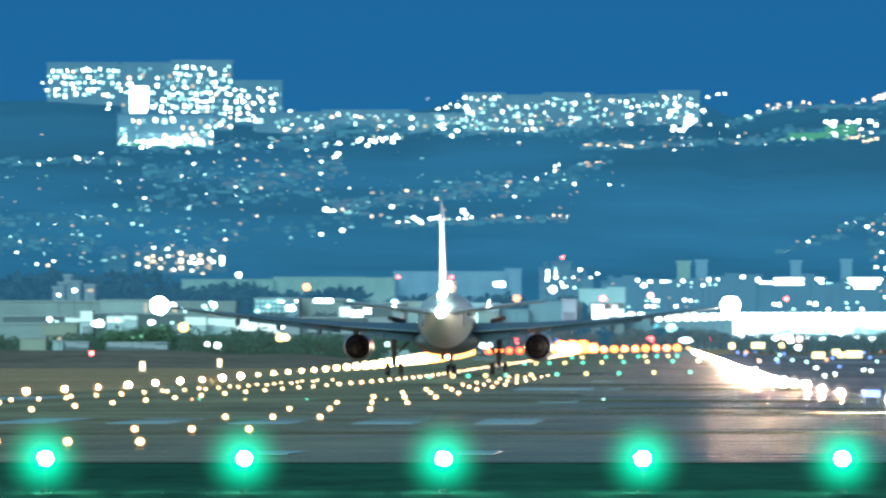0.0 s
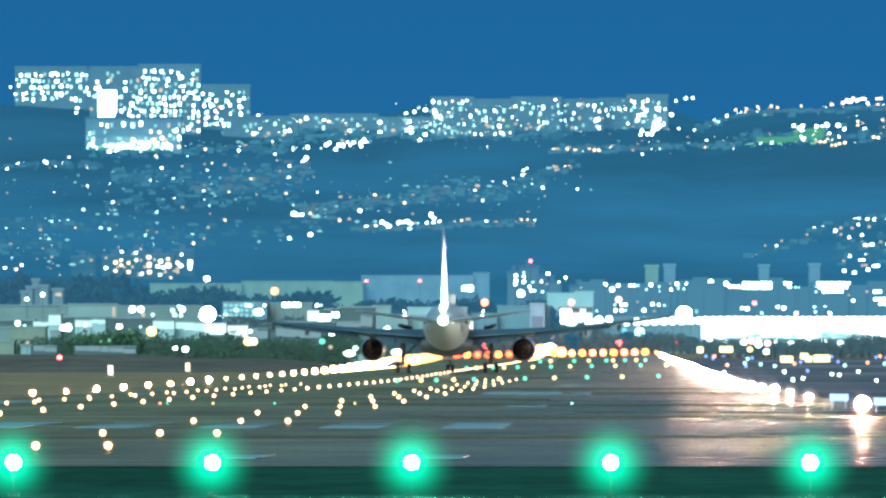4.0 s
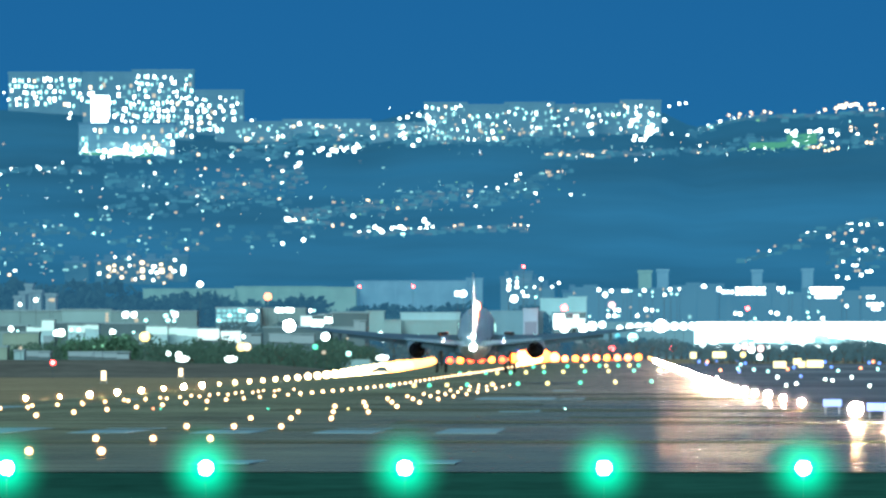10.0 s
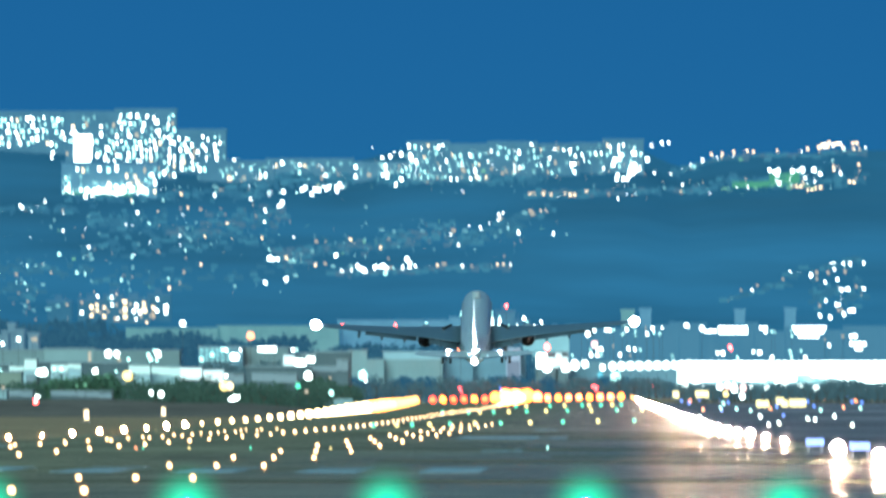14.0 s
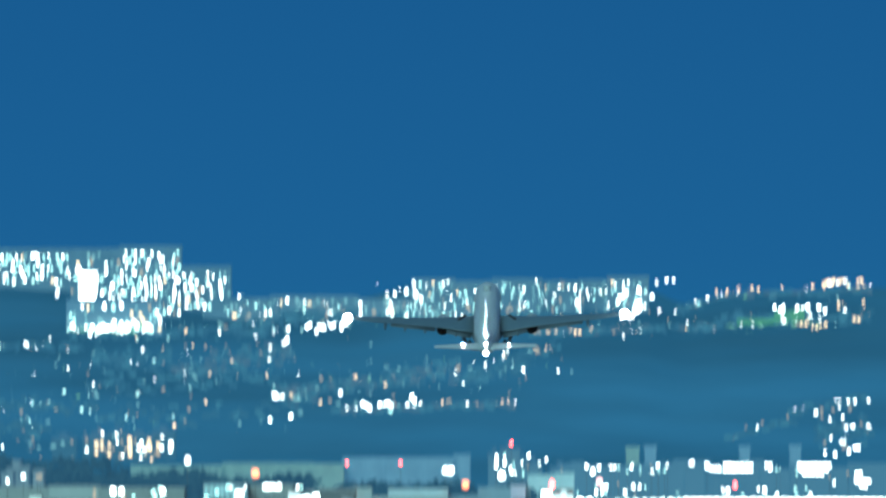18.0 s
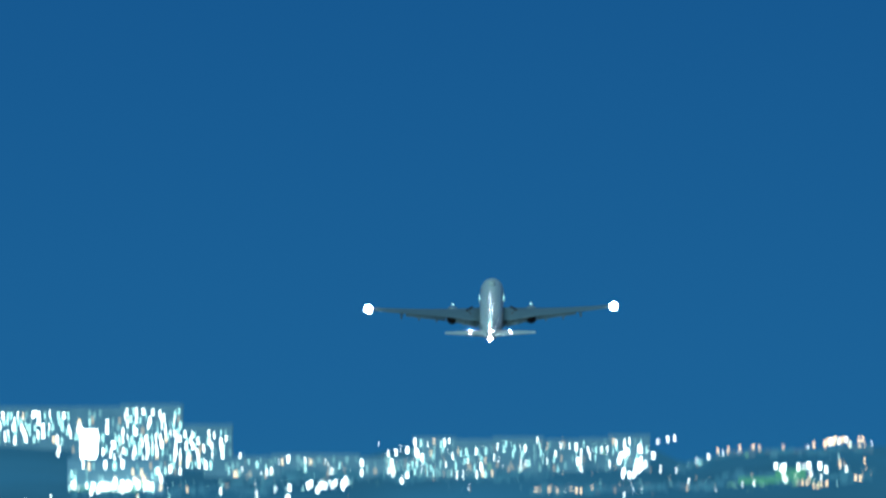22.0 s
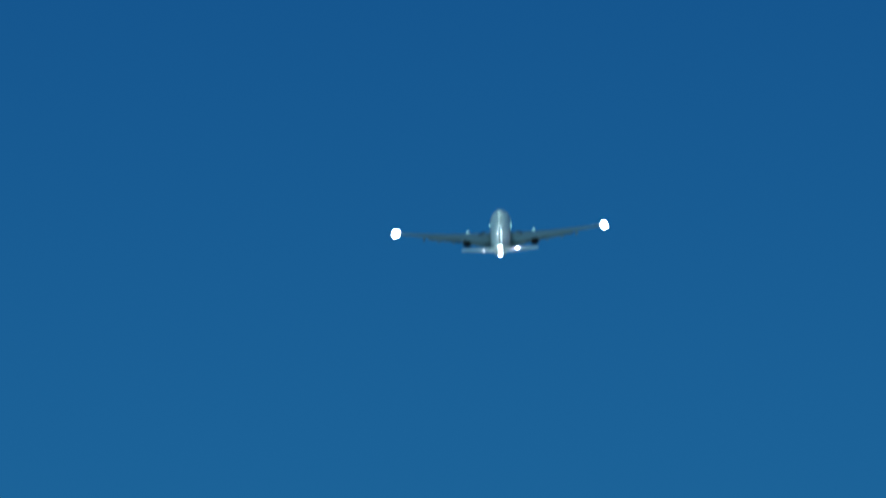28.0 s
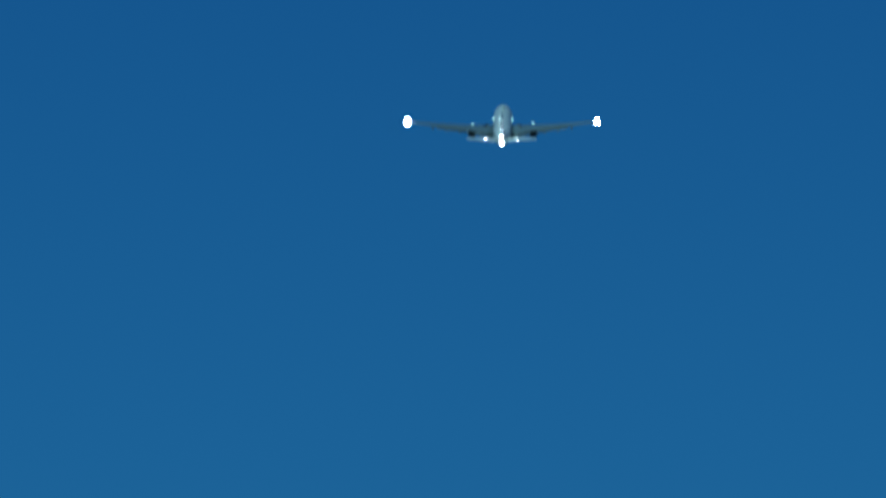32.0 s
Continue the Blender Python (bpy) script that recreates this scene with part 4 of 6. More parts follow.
def distance_sign(x, d):
    z = ground_z(d, x)
    t = thing("distance_sign", pose(x, d, z), "small glowing distance marker sign on two legs in the grass", "sign", "distance signs")
    part("panel", box(bmesh.new(), -0.35, 0.35, -0.15, 0.15, 0.5, 1.9), M["l_warm"], t)
    for s in (-0.45, 0.45):
        part("leg", box(bmesh.new(), s - 0.05, s + 0.05, -0.05, 0.05, 0, 0.5), M["metal"], t)


for d in (1736, 2042, 2377, 2679, 2959):
    distance_sign(-77.6, d)


# ---- airport buildings ----
def hall(u0, u1, top, bottom, d, wall, label, lit=0, mat="l_cool", depth=12.0, name="airport_building", seed=0, ribs=6.0, fill=0.0):
    """A long low hall: wall with ribs, roof edge, plinth, and a row of lit windows or doors."""
    a, b = spot(u0, bottom, d), spot(u1, top, d)
    base = ground_z(d) - 1.6 if d < FOOT_D else a.z
    w, h = b.x - a.x, b.z - base
    t = thing(name, pose(a.x, d, base), label, "airport building")
    part("wall", box(bmesh.new(), 0, w, 0, depth, 0, h - 0.35), M[wall], t)
    rib = lamp_mesh("rib", box(bmesh.new(), 0, 0.35, -0.12, 0.02, 0, h - 0.4), wall, False)
    for k in range(int(w / ribs)):
        child("rib", rib, t, pose(k * ribs, 0, 0))
    bm = box(bmesh.new(), -0.2, w + 0.2, -0.2, depth + 0.2, h - 0.35, h + 0.05)
    part("roof", bm, M[wall if d > 3300 else "roof_edge"], t)
    rnd = random.Random(seed)
    for i in range(lit):
        x = (i + 0.5) * w / lit
        ww, hh = w / lit * (fill or rnd.uniform(0.35, 0.85)), h * (0.55 if fill else rnd.uniform(0.10, 0.2))
        zz = h * rnd.choice((0.42, 0.62, 0.8)) if not fill else h * 0.5
        win = part("window", box(bmesh.new(), x - ww / 2, x + ww / 2, -0.4, 0.0, zz - hh / 2, zz + hh / 2), M[mat], t)
    return t


hall(257, 420, 507, 545, 3440, "far_haze_beige", "long beige clad hangar with a flat roof", 0)
hall(420, 578, 503, 545, 3442, "far_haze_beige", "long beige clad hangar bay with a flat roof", 0)
hall(578, 634, 504, 545, 3438, "far_haze_beige", "pale beige hangar bay with a flat roof", 0)
hall(632, 830, 493, 548, 3450, "far_haze_pale", "very large blue-grey hangar with a flat roof", 0)
hall(830, 858, 488, 548, 3452, "far_haze_pale", "taller end bay of the blue-grey hangar", 0)
hall(-170, 112, 545, 600, 2950, "mid_grey", "long low grey terminal wing", 0)
hall(112.4, 199.6, 543, 600, 2950, "mint_clad", "low pale green terminal wing with flat roof", 0)
hall(200, 352, 546, 600, 2950, "mid_grey", "low grey cargo wing", 0)
hall(386, 464, 540, 600, 2900, "blue_clad", "low blue-grey office wing with rows of lit windows", 0)
hall(464, 545, 541, 600, 2910, "mid_grey", "grey flat-roofed hall beside the offices", 0)
hall(590, 655, 548, 604, 2890, "mid_dark", "dark grey workshop with a flat roof", 0)
for i in range(6):
    for j in range(3):
        p = spot(391 + i * 9.4, 546 + j * 8.6, 2899)
        t = thing("lit_window", pose(p.x, p.y, p.z), "bluish-white lit office window with a pale frame", "window", "office windows")
        part("pane", box(bmesh.new(), -0.48, 0.48, -0.15, 0.95, -0.38, 0.38), M["l_dim" if (i * 5 + j * 3) % 7 < 6 else "l_cool"], t)
        part("frame", box(bmesh.new(), -0.55, 0.55, -0.08, 0.9, -0.48, -0.38), M["pale"], t)
# bright fronts, low and uneven: the light on their walls is put in as glowing panels
FRONTS = ((536, 576, 555, 580, "l_white", "glowing white hall front"), (566, 592, 553, 568, "l_white", "glowing white upper hall front"), (353, 392, 578, 600, "l_front", "glowing white shed front"), (390, 431, 582, 605, "l_front", "glowing white shed front"),
          (262, 300, 573, 588, "l_pale", "pale glowing shed front"), (298, 354, 576, 591, "l_pale", "pale glowing shed front"), (77, 99, 563, 583, "l_pale", "pale glowing hut front"), (50, 78, 575, 584, "l_pale", "pale glowing low wall"),
          (124, 154, 572, 585, "l_pale", "pale glowing low shed front"), (152, 178, 571, 579, "l_pale", "pale glowing low shed front"), (430, 466, 588, 604, "l_faint", "dimly glowing pale shed front"), (580, 652, 576, 585, "l_faint", "dimly glowing pale blue canopy edge"),
          (240, 268, 588, 615, "l_faint", "dimly glowing pale blue kiosk front"), (80, 100, 592, 603, "l_faint", "dimly glowing pale blue box"), (480, 560, 588, 604, "l_faint", "dimly glowing grey-blue depot front"), (50, 92, 619, 628, "l_faint", "dimly glowing blue depot front"),
          (124, 232, 620, 629, "l_faint", "dimly glowing blue depot front"), (630, 651, 564, 584, "l_faint", "dimly glowing pale blue hut front"), (984, 1022, 552, 580, "l_white", "white glowing hall front"), (1018, 1040, 550, 576, "l_white", "white glowing hall front"))
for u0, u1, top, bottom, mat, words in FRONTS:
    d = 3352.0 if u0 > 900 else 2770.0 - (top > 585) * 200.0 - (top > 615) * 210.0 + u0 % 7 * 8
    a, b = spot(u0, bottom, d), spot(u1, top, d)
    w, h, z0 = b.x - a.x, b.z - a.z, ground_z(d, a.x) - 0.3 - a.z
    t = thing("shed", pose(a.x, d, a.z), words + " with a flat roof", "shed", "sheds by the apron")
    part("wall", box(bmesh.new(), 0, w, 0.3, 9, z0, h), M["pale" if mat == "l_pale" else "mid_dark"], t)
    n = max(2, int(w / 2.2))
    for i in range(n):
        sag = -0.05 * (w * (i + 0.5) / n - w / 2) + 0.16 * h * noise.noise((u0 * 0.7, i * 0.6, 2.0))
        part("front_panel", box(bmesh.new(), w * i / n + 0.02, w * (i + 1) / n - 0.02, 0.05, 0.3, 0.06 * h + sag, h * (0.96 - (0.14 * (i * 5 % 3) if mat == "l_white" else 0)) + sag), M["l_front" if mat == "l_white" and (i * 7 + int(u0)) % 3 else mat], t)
    part("roof", box(bmesh.new(), -0.15, w + 0.15, -0.1, 9.1, h, h + 0.25), M["roof_edge"], t)
for u0, u1, top, bottom, d, wall, words in ((-60, 8, 584, 612, 2560, "mid_grey", "low grey shed beside a hedge"), (8, 72, 583, 612, 2555, "olive_clad", "low olive clad shed beside a hedge"), (-30, 16, 608, 630, 2440, "olive_clad", "small olive hut beside a hedge"),
                                            (28, 46, 615, 630, 2430, "beige_clad", "small beige hut beside a hedge"), (470, 585, 574, 604, 2800, "mid_dark", "long dark depot with a flat roof"), (100, 190, 566, 600, 2860, "mid_dark", "dark low hall behind pale sheds"),
                                            (190, 262, 567, 600, 2850, "mid_dark", "dark low hall behind the trees"), (-60, 52, 571, 600, 2840, "mid_dark", "dark low hall with a flat roof")):
    hall(u0, u1, top, bottom, d, wall, words, 0, depth=9.0, ribs=3.0)
hall(652, 684, 546, 604, 3335, "mint_clad", "pale green flat-roofed service building", 0)
hall(684, 714, 562, 604, 3330, "mint_clad", "low pale green service building with flat roof", 0)
hall(713, 818, 549, 602, 3350, "pale", "pale blue hangar with ribbed doors", 0, ribs=2.0)
hall(716, 818, 563, 602, 3335, "mint_clad", "low pale green annex of the hangar", 0, ribs=2.0)
hall(818, 872, 560, 602, 3356, "blue_clad", "low blue-grey annex of the hangar", 0)
hall(872, 965, 546, 602, 3360, "blue_clad", "blue-grey service hall with a flat roof", 0)
# the lit wall of this tower is one glowing panel, not a window
hall(930, 956, 542, 582, 3352, "lilac", "narrow lavender stair tower with a glowing front", 1, "l_lilac", seed=8, fill=0.8)
hall(981, 1041, 549, 590, 3366, "blue_clad", "blue-grey hall behind a floodlit front", 0)
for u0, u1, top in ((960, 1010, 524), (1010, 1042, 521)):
    hall(u0, u1, top, 560, 3410, "far_haze_bright", "pale roofed hall behind the floodlit building", 0)
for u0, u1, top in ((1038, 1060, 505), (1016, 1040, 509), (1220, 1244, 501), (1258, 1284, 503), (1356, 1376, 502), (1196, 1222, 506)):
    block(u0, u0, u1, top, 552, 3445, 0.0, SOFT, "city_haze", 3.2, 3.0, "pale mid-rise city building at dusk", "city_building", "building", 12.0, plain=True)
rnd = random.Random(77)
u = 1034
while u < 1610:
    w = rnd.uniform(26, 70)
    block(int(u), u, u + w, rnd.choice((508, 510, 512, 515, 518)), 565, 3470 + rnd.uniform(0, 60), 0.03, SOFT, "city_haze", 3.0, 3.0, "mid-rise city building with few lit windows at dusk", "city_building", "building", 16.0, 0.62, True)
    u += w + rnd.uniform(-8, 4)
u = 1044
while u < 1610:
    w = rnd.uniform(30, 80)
    hall(u, u + w, rnd.choice((536, 540, 544, 549)), 575, 3432 + rnd.uniform(0, 10), "city_haze", "low city building with evening haze in its colour", 0, ribs=400.0)
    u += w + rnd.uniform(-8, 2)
for u0, u1, top, wall in ((1134, 1157, 479, "far_haze_beige"), (1167, 1187, 477, "far_haze_pale"), (1335, 1353, 478, "far_haze_pale"), (1424, 1443, 476, "far_haze_pale")):
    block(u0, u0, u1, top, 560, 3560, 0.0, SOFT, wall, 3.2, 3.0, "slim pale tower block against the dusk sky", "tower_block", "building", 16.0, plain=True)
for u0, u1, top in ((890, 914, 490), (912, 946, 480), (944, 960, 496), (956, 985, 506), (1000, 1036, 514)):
    block(u0, u0, u1, top, 560, 3520, 0.0, BRIGHT, "far_haze_wall", 2.6, 2.4, "city tower block at dusk", "tower_block", "building", 16.0, 0.72)
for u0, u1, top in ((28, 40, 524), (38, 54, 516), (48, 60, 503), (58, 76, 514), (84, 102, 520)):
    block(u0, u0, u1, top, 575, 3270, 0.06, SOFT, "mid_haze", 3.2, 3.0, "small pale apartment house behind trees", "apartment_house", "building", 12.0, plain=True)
# lamps of the city behind the airport: bearing, height, size
CITY = (
    ("l_white", ((905, 493, 5), (905, 502, 5), (904, 508, 5), (919, 495, 4), (919, 504, 5), (914, 525, 11), (929, 513, 4), (932, 520, 4), (938, 520, 3), (962, 490, 5), (950, 504, 3), (963, 530, 5), (993, 497, 4), (981, 504, 3))),
    ("l_white", ((1064, 509, 5), (1075, 518, 7), (1086, 511, 5), (1107, 511, 4), (1114, 511, 4), (1144, 510, 5), (1180, 518, 4), (1190, 508, 5), (1207, 508, 4), (1243, 518, 5), (1250, 504, 7), (1081, 555, 5), (1092, 555, 5), (1092, 545, 4))),
    ("l_white", ((1099, 545, 5), (1132, 555, 5), (1147, 544, 5), (1158, 545, 4), (1222, 552, 4), (1248, 553, 4), (1305, 551, 4), (1314, 552, 6), (1368, 549, 4), (1379, 551, 6), (1401, 560, 5), (1460, 560, 5), (1277, 508, 7), (1502, 538, 4))),
    ("l_cool", ((935, 505, 3), (952, 522, 4), (919, 488, 3), (1121, 511, 3), (1136, 518, 3), (1159, 513, 3), (1192, 516, 3), (1202, 517, 3), (1216, 516, 2), (1159, 521, 2), (1080, 545, 3), (1048, 556, 3), (1227, 553, 3), (1262, 552, 3))),
    ("l_cool", ((1436, 512, 4), (1436, 522, 3), (1400, 514, 3), (1406, 514, 2), (1433, 549, 4), (1452, 548, 3), (1435, 558, 4), (1340, 560, 4), (1168, 546, 3), (1099, 555, 3), (965, 558, 4), (1018, 546, 4), (1030, 546, 4), (1010, 546, 4))),
    ("l_peach", ((1178, 508, 3), (973, 558, 4), (960, 508, 3), (1020, 515, 3), (1225, 543, 3), (1526, 522, 4), (1150, 556, 3), (1246, 541, 3), (1494, 528, 3), (1120, 540, 3))),
)
for mat, places in CITY:
    for u, v, r in places:
        single_lamp("city_lamp", u, v, 3425, r * 0.62, mat, {"l_white": "bright white", "l_cool": "small bluish-white", "l_peach": "faint peach-coloured"}[mat] + " glowing city lamp on a mast", "street lamp", "city lamps")
# offices with rows of bright windows: bearing, height, columns, rows, steps
for k, (u0, v0, n, rows) in enumerate(((1284, 513, 3, 1), (1309, 507, 7, 2), (1382, 507, 2, 1), (1389, 513, 1, 1), (1440, 507, 8, 1), (1443, 514, 7, 1), (1450, 521.5, 5, 1), (1541, 522, 2, 1), (1541, 535, 4, 1), (1550, 543, 2, 1))):
    p = spot(u0, v0, 3422 - 2 * k)
    t = thing("office_front", pose(p.x, p.y, p.z), "hazy office front with rows of bright white windows", "office", "lit office fronts")
    part("wall", box(bmesh.new(), -0.9, n * 1.28 - 0.3, 0.2, 1.6, -rows * 1.3 + 0.3, 0.8), M["city_haze"], t)
    part("post", box(bmesh.new(), n * 0.6 - 0.5, n * 0.6, 0.5, 1.5, ground_z(3422) - p.z, 0.2 - rows), M["city_haze"], t)
    for i in range(n):
        for j in range(rows):
            part("window", ball(bmesh.new(), (i * 1.28, 0.1, -j * 1.35), 0.54, 0.3, 0.5, 10, 6), M["l_window"], t, smooth=True)
hall(1040, 1240, 566, 604, 3380, "blue_clad", "glazed pier of the terminal", 0)
hall(1232, 1700, 566, 606, 3100, "pale", "terminal building with a glass front", 0, ribs=8.0)
a, b = spot(1234, 605, 3099), spot(1700, 567, 3099)
tall = b.z - a.z
front = [lamp_mesh("window", box(bmesh.new(), 0.08, 1.92, -0.75, -0.45, lo * tall, tall), k, False) for lo, k in ((0.02, "l_facade"), (0.12, "l_facade"), (0.25, "l_facade"), (0.45, "l_facade"), (0.30, "l_window"))]
low = [lamp_mesh("shop_window", box(bmesh.new(), 0.15, 1.85, -0.7, -0.5, 0.04 * tall, 0.26 * tall), k, False) for k in ("l_cool", "l_dim", "l_white")]
t = thing("terminal_front", pose(a.x, 3099, a.z), "brightly lit white glass front of the terminal", "glass front")
rnd = random.Random(91)
for k in range(int((b.x - a.x) / 2)):
    i = rnd.choice((0, 0, 1)) if k < 5 else rnd.choice((0, 1, 1, 2)) if k < 16 else rnd.choice((1, 2, 2, 3, 4))
    child("window", front[i], t, pose(k * 2, 0, 0))
    if i > 1 and rnd.random() < 0.7:
        child("shop_window", rnd.choice(low), t, pose(k * 2, 0, 0))
for k in range(36):
    part("roof_lamp", ball(bmesh.new(), (1.0 + k * 2.0, -1.0, b.z - a.z - 0.35), 0.7, 0.5, 0.6, 10, 6), M["l_facade"], t, smooth=True)
for k in range(16):
    part("door_lamp", ball(bmesh.new(), (2.0 + k * 4.4, -1.0, -0.35 - 0.5 * (k * 7 % 3)), 0.8, 0.5, 0.7, 10, 6), M["l_facade"], t, smooth=True)
part("plinth", box(bmesh.new(), 0, b.x - a.x, -0.75, -0.3, ground_z(3099) - a.z, 0), M["concrete"], t)


def service_truck(u, d, kind, seed):
    """A parked box truck: cargo body, cab, windscreen and wheels."""
    rnd = random.Random(seed)
    l, h = rnd.uniform(4.5, 8.0), rnd.uniform(2.4, 3.6)
    p = spot(u, 612, d)
    t = thing("service_truck", pose(p.x, d, ground_z(d, p.x)), kind[1], "truck", "parked service trucks")
    part("cargo_body", box(bmesh.new(), 0, l, -1.2, 1.2, 0.8, h), M[kind[0]], t)
    bm = bmesh.new()
    loft(bm, [[(l + 0.1, -1.1, 0.6), (l + 1.9, -1.1, 0.6), (l + 1.8, -1.1, 1.5), (l + 1.3, -1.1, 2.3), (l + 0.1, -1.1, 2.3)], [(l + 0.1, 1.1, 0.6), (l + 1.9, 1.1, 0.6), (l + 1.8, 1.1, 1.5), (l + 1.3, 1.1, 2.3), (l + 0.1, 1.1, 2.3)]])
    part("cab", bm, M["pale"], t)
    part("side_window", box(bmesh.new(), l + 0.5, l + 1.3, -1.14, -1.08, 1.5, 2.1), M["dark_glass"], t)
    for x in (0.9, l - 0.9, l + 1.1):
        for y in (-1.1, 1.1):
            wheel = part("wheel", rod(bmesh.new(), (x, y - 0.15, 0.5), (x, y + 0.15, 0.5), 0.5, 12), M["rubber"], t)
            part("rim", rod(bmesh.new(), (x, y - 0.17, 0.5), (x, y + 0.17, 0.5), 0.26, 10), M["metal"], wheel)


KINDS = (("pale", "white box truck parked beside the apron"), ("mid_dark", "dark box truck parked beside the apron"), ("blue_clad", "blue-grey box truck parked beside the apron"), ("beige_clad", "beige box truck parked beside the apron"))
rnd = random.Random(12)
for i in range(12):
    service_truck(-150 + i * 70 + rnd.uniform(-9, 9), 2650 + rnd.choice((0, 12, 24)), rnd.choice(KINDS), i)
# some of these lamps stand for lit bays, wall strips and leaves
APRON = (
    ("l_white", ((226, 553, 8), (241, 553, 7), (314, 553, 7), (447, 558, 8), (452, 558, 8), (495, 545, 6), (503, 545, 6), (512, 545, 6), (520, 545, 6), (553, 546, 4), (104, 586, 8), (112, 585, 9))),
    ("l_white", ((23, 578, 6), (203, 584, 7), (302, 622, 5), (320, 624, 7), (580, 592, 10), (435, 547, 3), (460, 546, 3), (682, 600, 3), (678, 586, 4))),
    ("l_cool", ((35, 583, 4), (212, 600, 4), (240, 584, 3), (297, 555, 5), (301, 563, 5), (312, 564, 4), (308, 548, 4), (621, 622, 6), (262, 563, 4), (130, 580, 4), (143, 580, 5), (88, 570, 6), (560, 546, 3), (590, 570, 5))),
    ("l_white", ((67, 527, 5), (39, 535, 4), (358, 499, 7), (435, 592, 4))),
    ("l_peach", ((97, 527, 5), (92, 527, 4), (245, 563, 5), (577, 620, 5), (193, 552, 4), (193, 558, 4), (193, 564, 4), (619, 595, 3), (40, 612, 4), (75, 650, 3), (42, 652, 3))),
    ("l_leaf", ((222, 590, 4), (226, 596, 4), (185, 608, 4), (190, 604, 3), (117, 588, 5), (207, 592, 3), (152, 596, 3), (170, 610, 3))),
)
WORDS = {"l_white": "bright white", "l_cool": "bluish-white", "l_peach": "faint peach-coloured", "l_leaf": "faint green"}
for mat, places in APRON:
    for u, v, r in places:
        single_lamp("apron_lamp", u, v, 2900 - (v > 570) * 180 - (v > 590) * 150 - (v > 606) * 270 - 12, r * 0.76, mat, WORDS[mat] + " glowing apron lamp on a mast", "lamp mast", "small apron lamps")
# bank added before the sheds, as high as hides their feet from the camera
bm = bmesh.new()
bank = [(spot(u, 0, 2300).x, 631 + 2 * noise.noise((u * 0.01, 2, 1)) + lerp_table(((-400, 2), (240, 2), (340, 8), (480, 10), (625, 24)), u)) for u in range(-400, 621, 10)]
rows = [[(x, 2180, ground_z(2180, -90) - 0.1), (x, 2300, spot(0, min(v, 656), 2300).z), (x, 2330, spot(0, min(v, 656), 2300).z - 0.3), (x, 2350, ground_z(2350, -90) - 0.1)] for x, v in bank]
for p, q in zip(rows, rows[1:]):
    for j in range(3):
        bm.faces.new([bm.verts.new(c) for c in (p[j], q[j], q[j + 1], p[j + 1])])
tagged(part("grass_bank", bm, M["bank_ground"], smooth=True), "low dark grass bank added to hide the feet of the sheds", "ground", kind="structure")


# ---- trees ----
def tree(p, h, r, seed):
    rnd = random.Random(seed)
    t = thing("tree", pose(p.x, p.y, p.z), "dark broad-leaved tree at dusk with an uneven crown", "tree", "trees by the airport")
    bm = rod(bmesh.new(), (0, 0, 0), (0, 0, h * 0.55), 0.35, 8, 0.18)
    for i in range(5):
        a = i * 1.26 + rnd.random()
        rod(bm, (0, 0, h * rnd.uniform(0.3, 0.5)), (math.cos(a) * r * 0.6, math.sin(a) * r * 0.6, h * rnd.uniform(0.55, 0.8)), 0.14, 6, 0.05)
    part("trunk", bm, M["bark"], t)
    bm = bmesh.new()
    for i in range(620):
        a, b, q = rnd.uniform(0, 6.28), rnd.uniform(-1, 1), rnd.random() ** 0.4
        c = Vector((math.cos(a) * math.sqrt(1 - b * b) * r * q, math.sin(a) * math.sqrt(1 - b * b) * r * q, h * 0.52 + b * q * h * 0.48))
        s = rnd.uniform(0.3, 0.8) * r * (0.21 if p.y > 3310 else 0.15)
        e1 = Vector((rnd.uniform(-1, 1), rnd.uniform(-1, 1), rnd.uniform(-1, 1))) * s
        e2 = Vector((rnd.uniform(-1, 1), rnd.uniform(-1, 1), rnd.uniform(-1, 1))) * s
        vs = [bm.verts.new(c + o) for o in (e1, e2, -e1, -e2)]
        bm.faces.new(vs)
    part("crown", bm, M["far_haze_leaf" if p.y > 3310 else "painted_lit_leaf" if seed // 100 == 7 else "dark_haze_leaf" if seed // 100 in (3, 8, 19, 20) else "hazy_leaf"], t)
    return t


def tree_row(u0, u1, top, d, count, seed):
    rnd = random.Random(seed)
    for i in range(count):
        u = u0 + (u1 - u0) * (i + rnd.uniform(0.1, 0.9)) / count
        dd = d + rnd.uniform(-15, 15)
        p = spot(u, top, dd)
        z0 = ground_z(dd, p.x)
        h = max(3.0, (p.z - z0) * rnd.uniform(0.75, 1.08))
        tree(Vector((p.x, dd, z0)), h, h * rnd.uniform(0.40, 0.62), seed * 100 + i)


tree_row(-170, 262, 500, 3560, 30, 11)
tree_row(-170, 275, 512, 3340, 40, 1)
tree_row(340, 400, 514, 3345, 9, 2)
tree_row(255, 330, 524, 3415, 8, 5)
tree_row(330, 405, 513, 3415, 9, 12)
tree_row(405, 520, 531, 3415, 11, 13)
tree_row(520, 580, 522, 3415, 7, 14)
tree_row(580, 990, 538, 3415, 34, 6)
tree_row(395, 545, 567, 2830, 18, 15)
tree_row(-170, 110, 604, 2470, 18, 3)
tree_row(100, 240, 590, 2560, 18, 7)
tree_row(268, 420, 595, 2540, 20, 8)
# two rows added as a dark band and to fill a gap between halls
tree_row(425, 600, 604, 2520, 24, 19)
tree_row(575, 662, 596, 2700, 13, 20)
# row added to hide the feet of the halls
tree_row(590, 1240, 593, 3305, 54, 18)
tree_row(1236, 1500, 604, 2720, 30, 4)
tree_row(1500, 1640, 597, 2720, 16, 17)

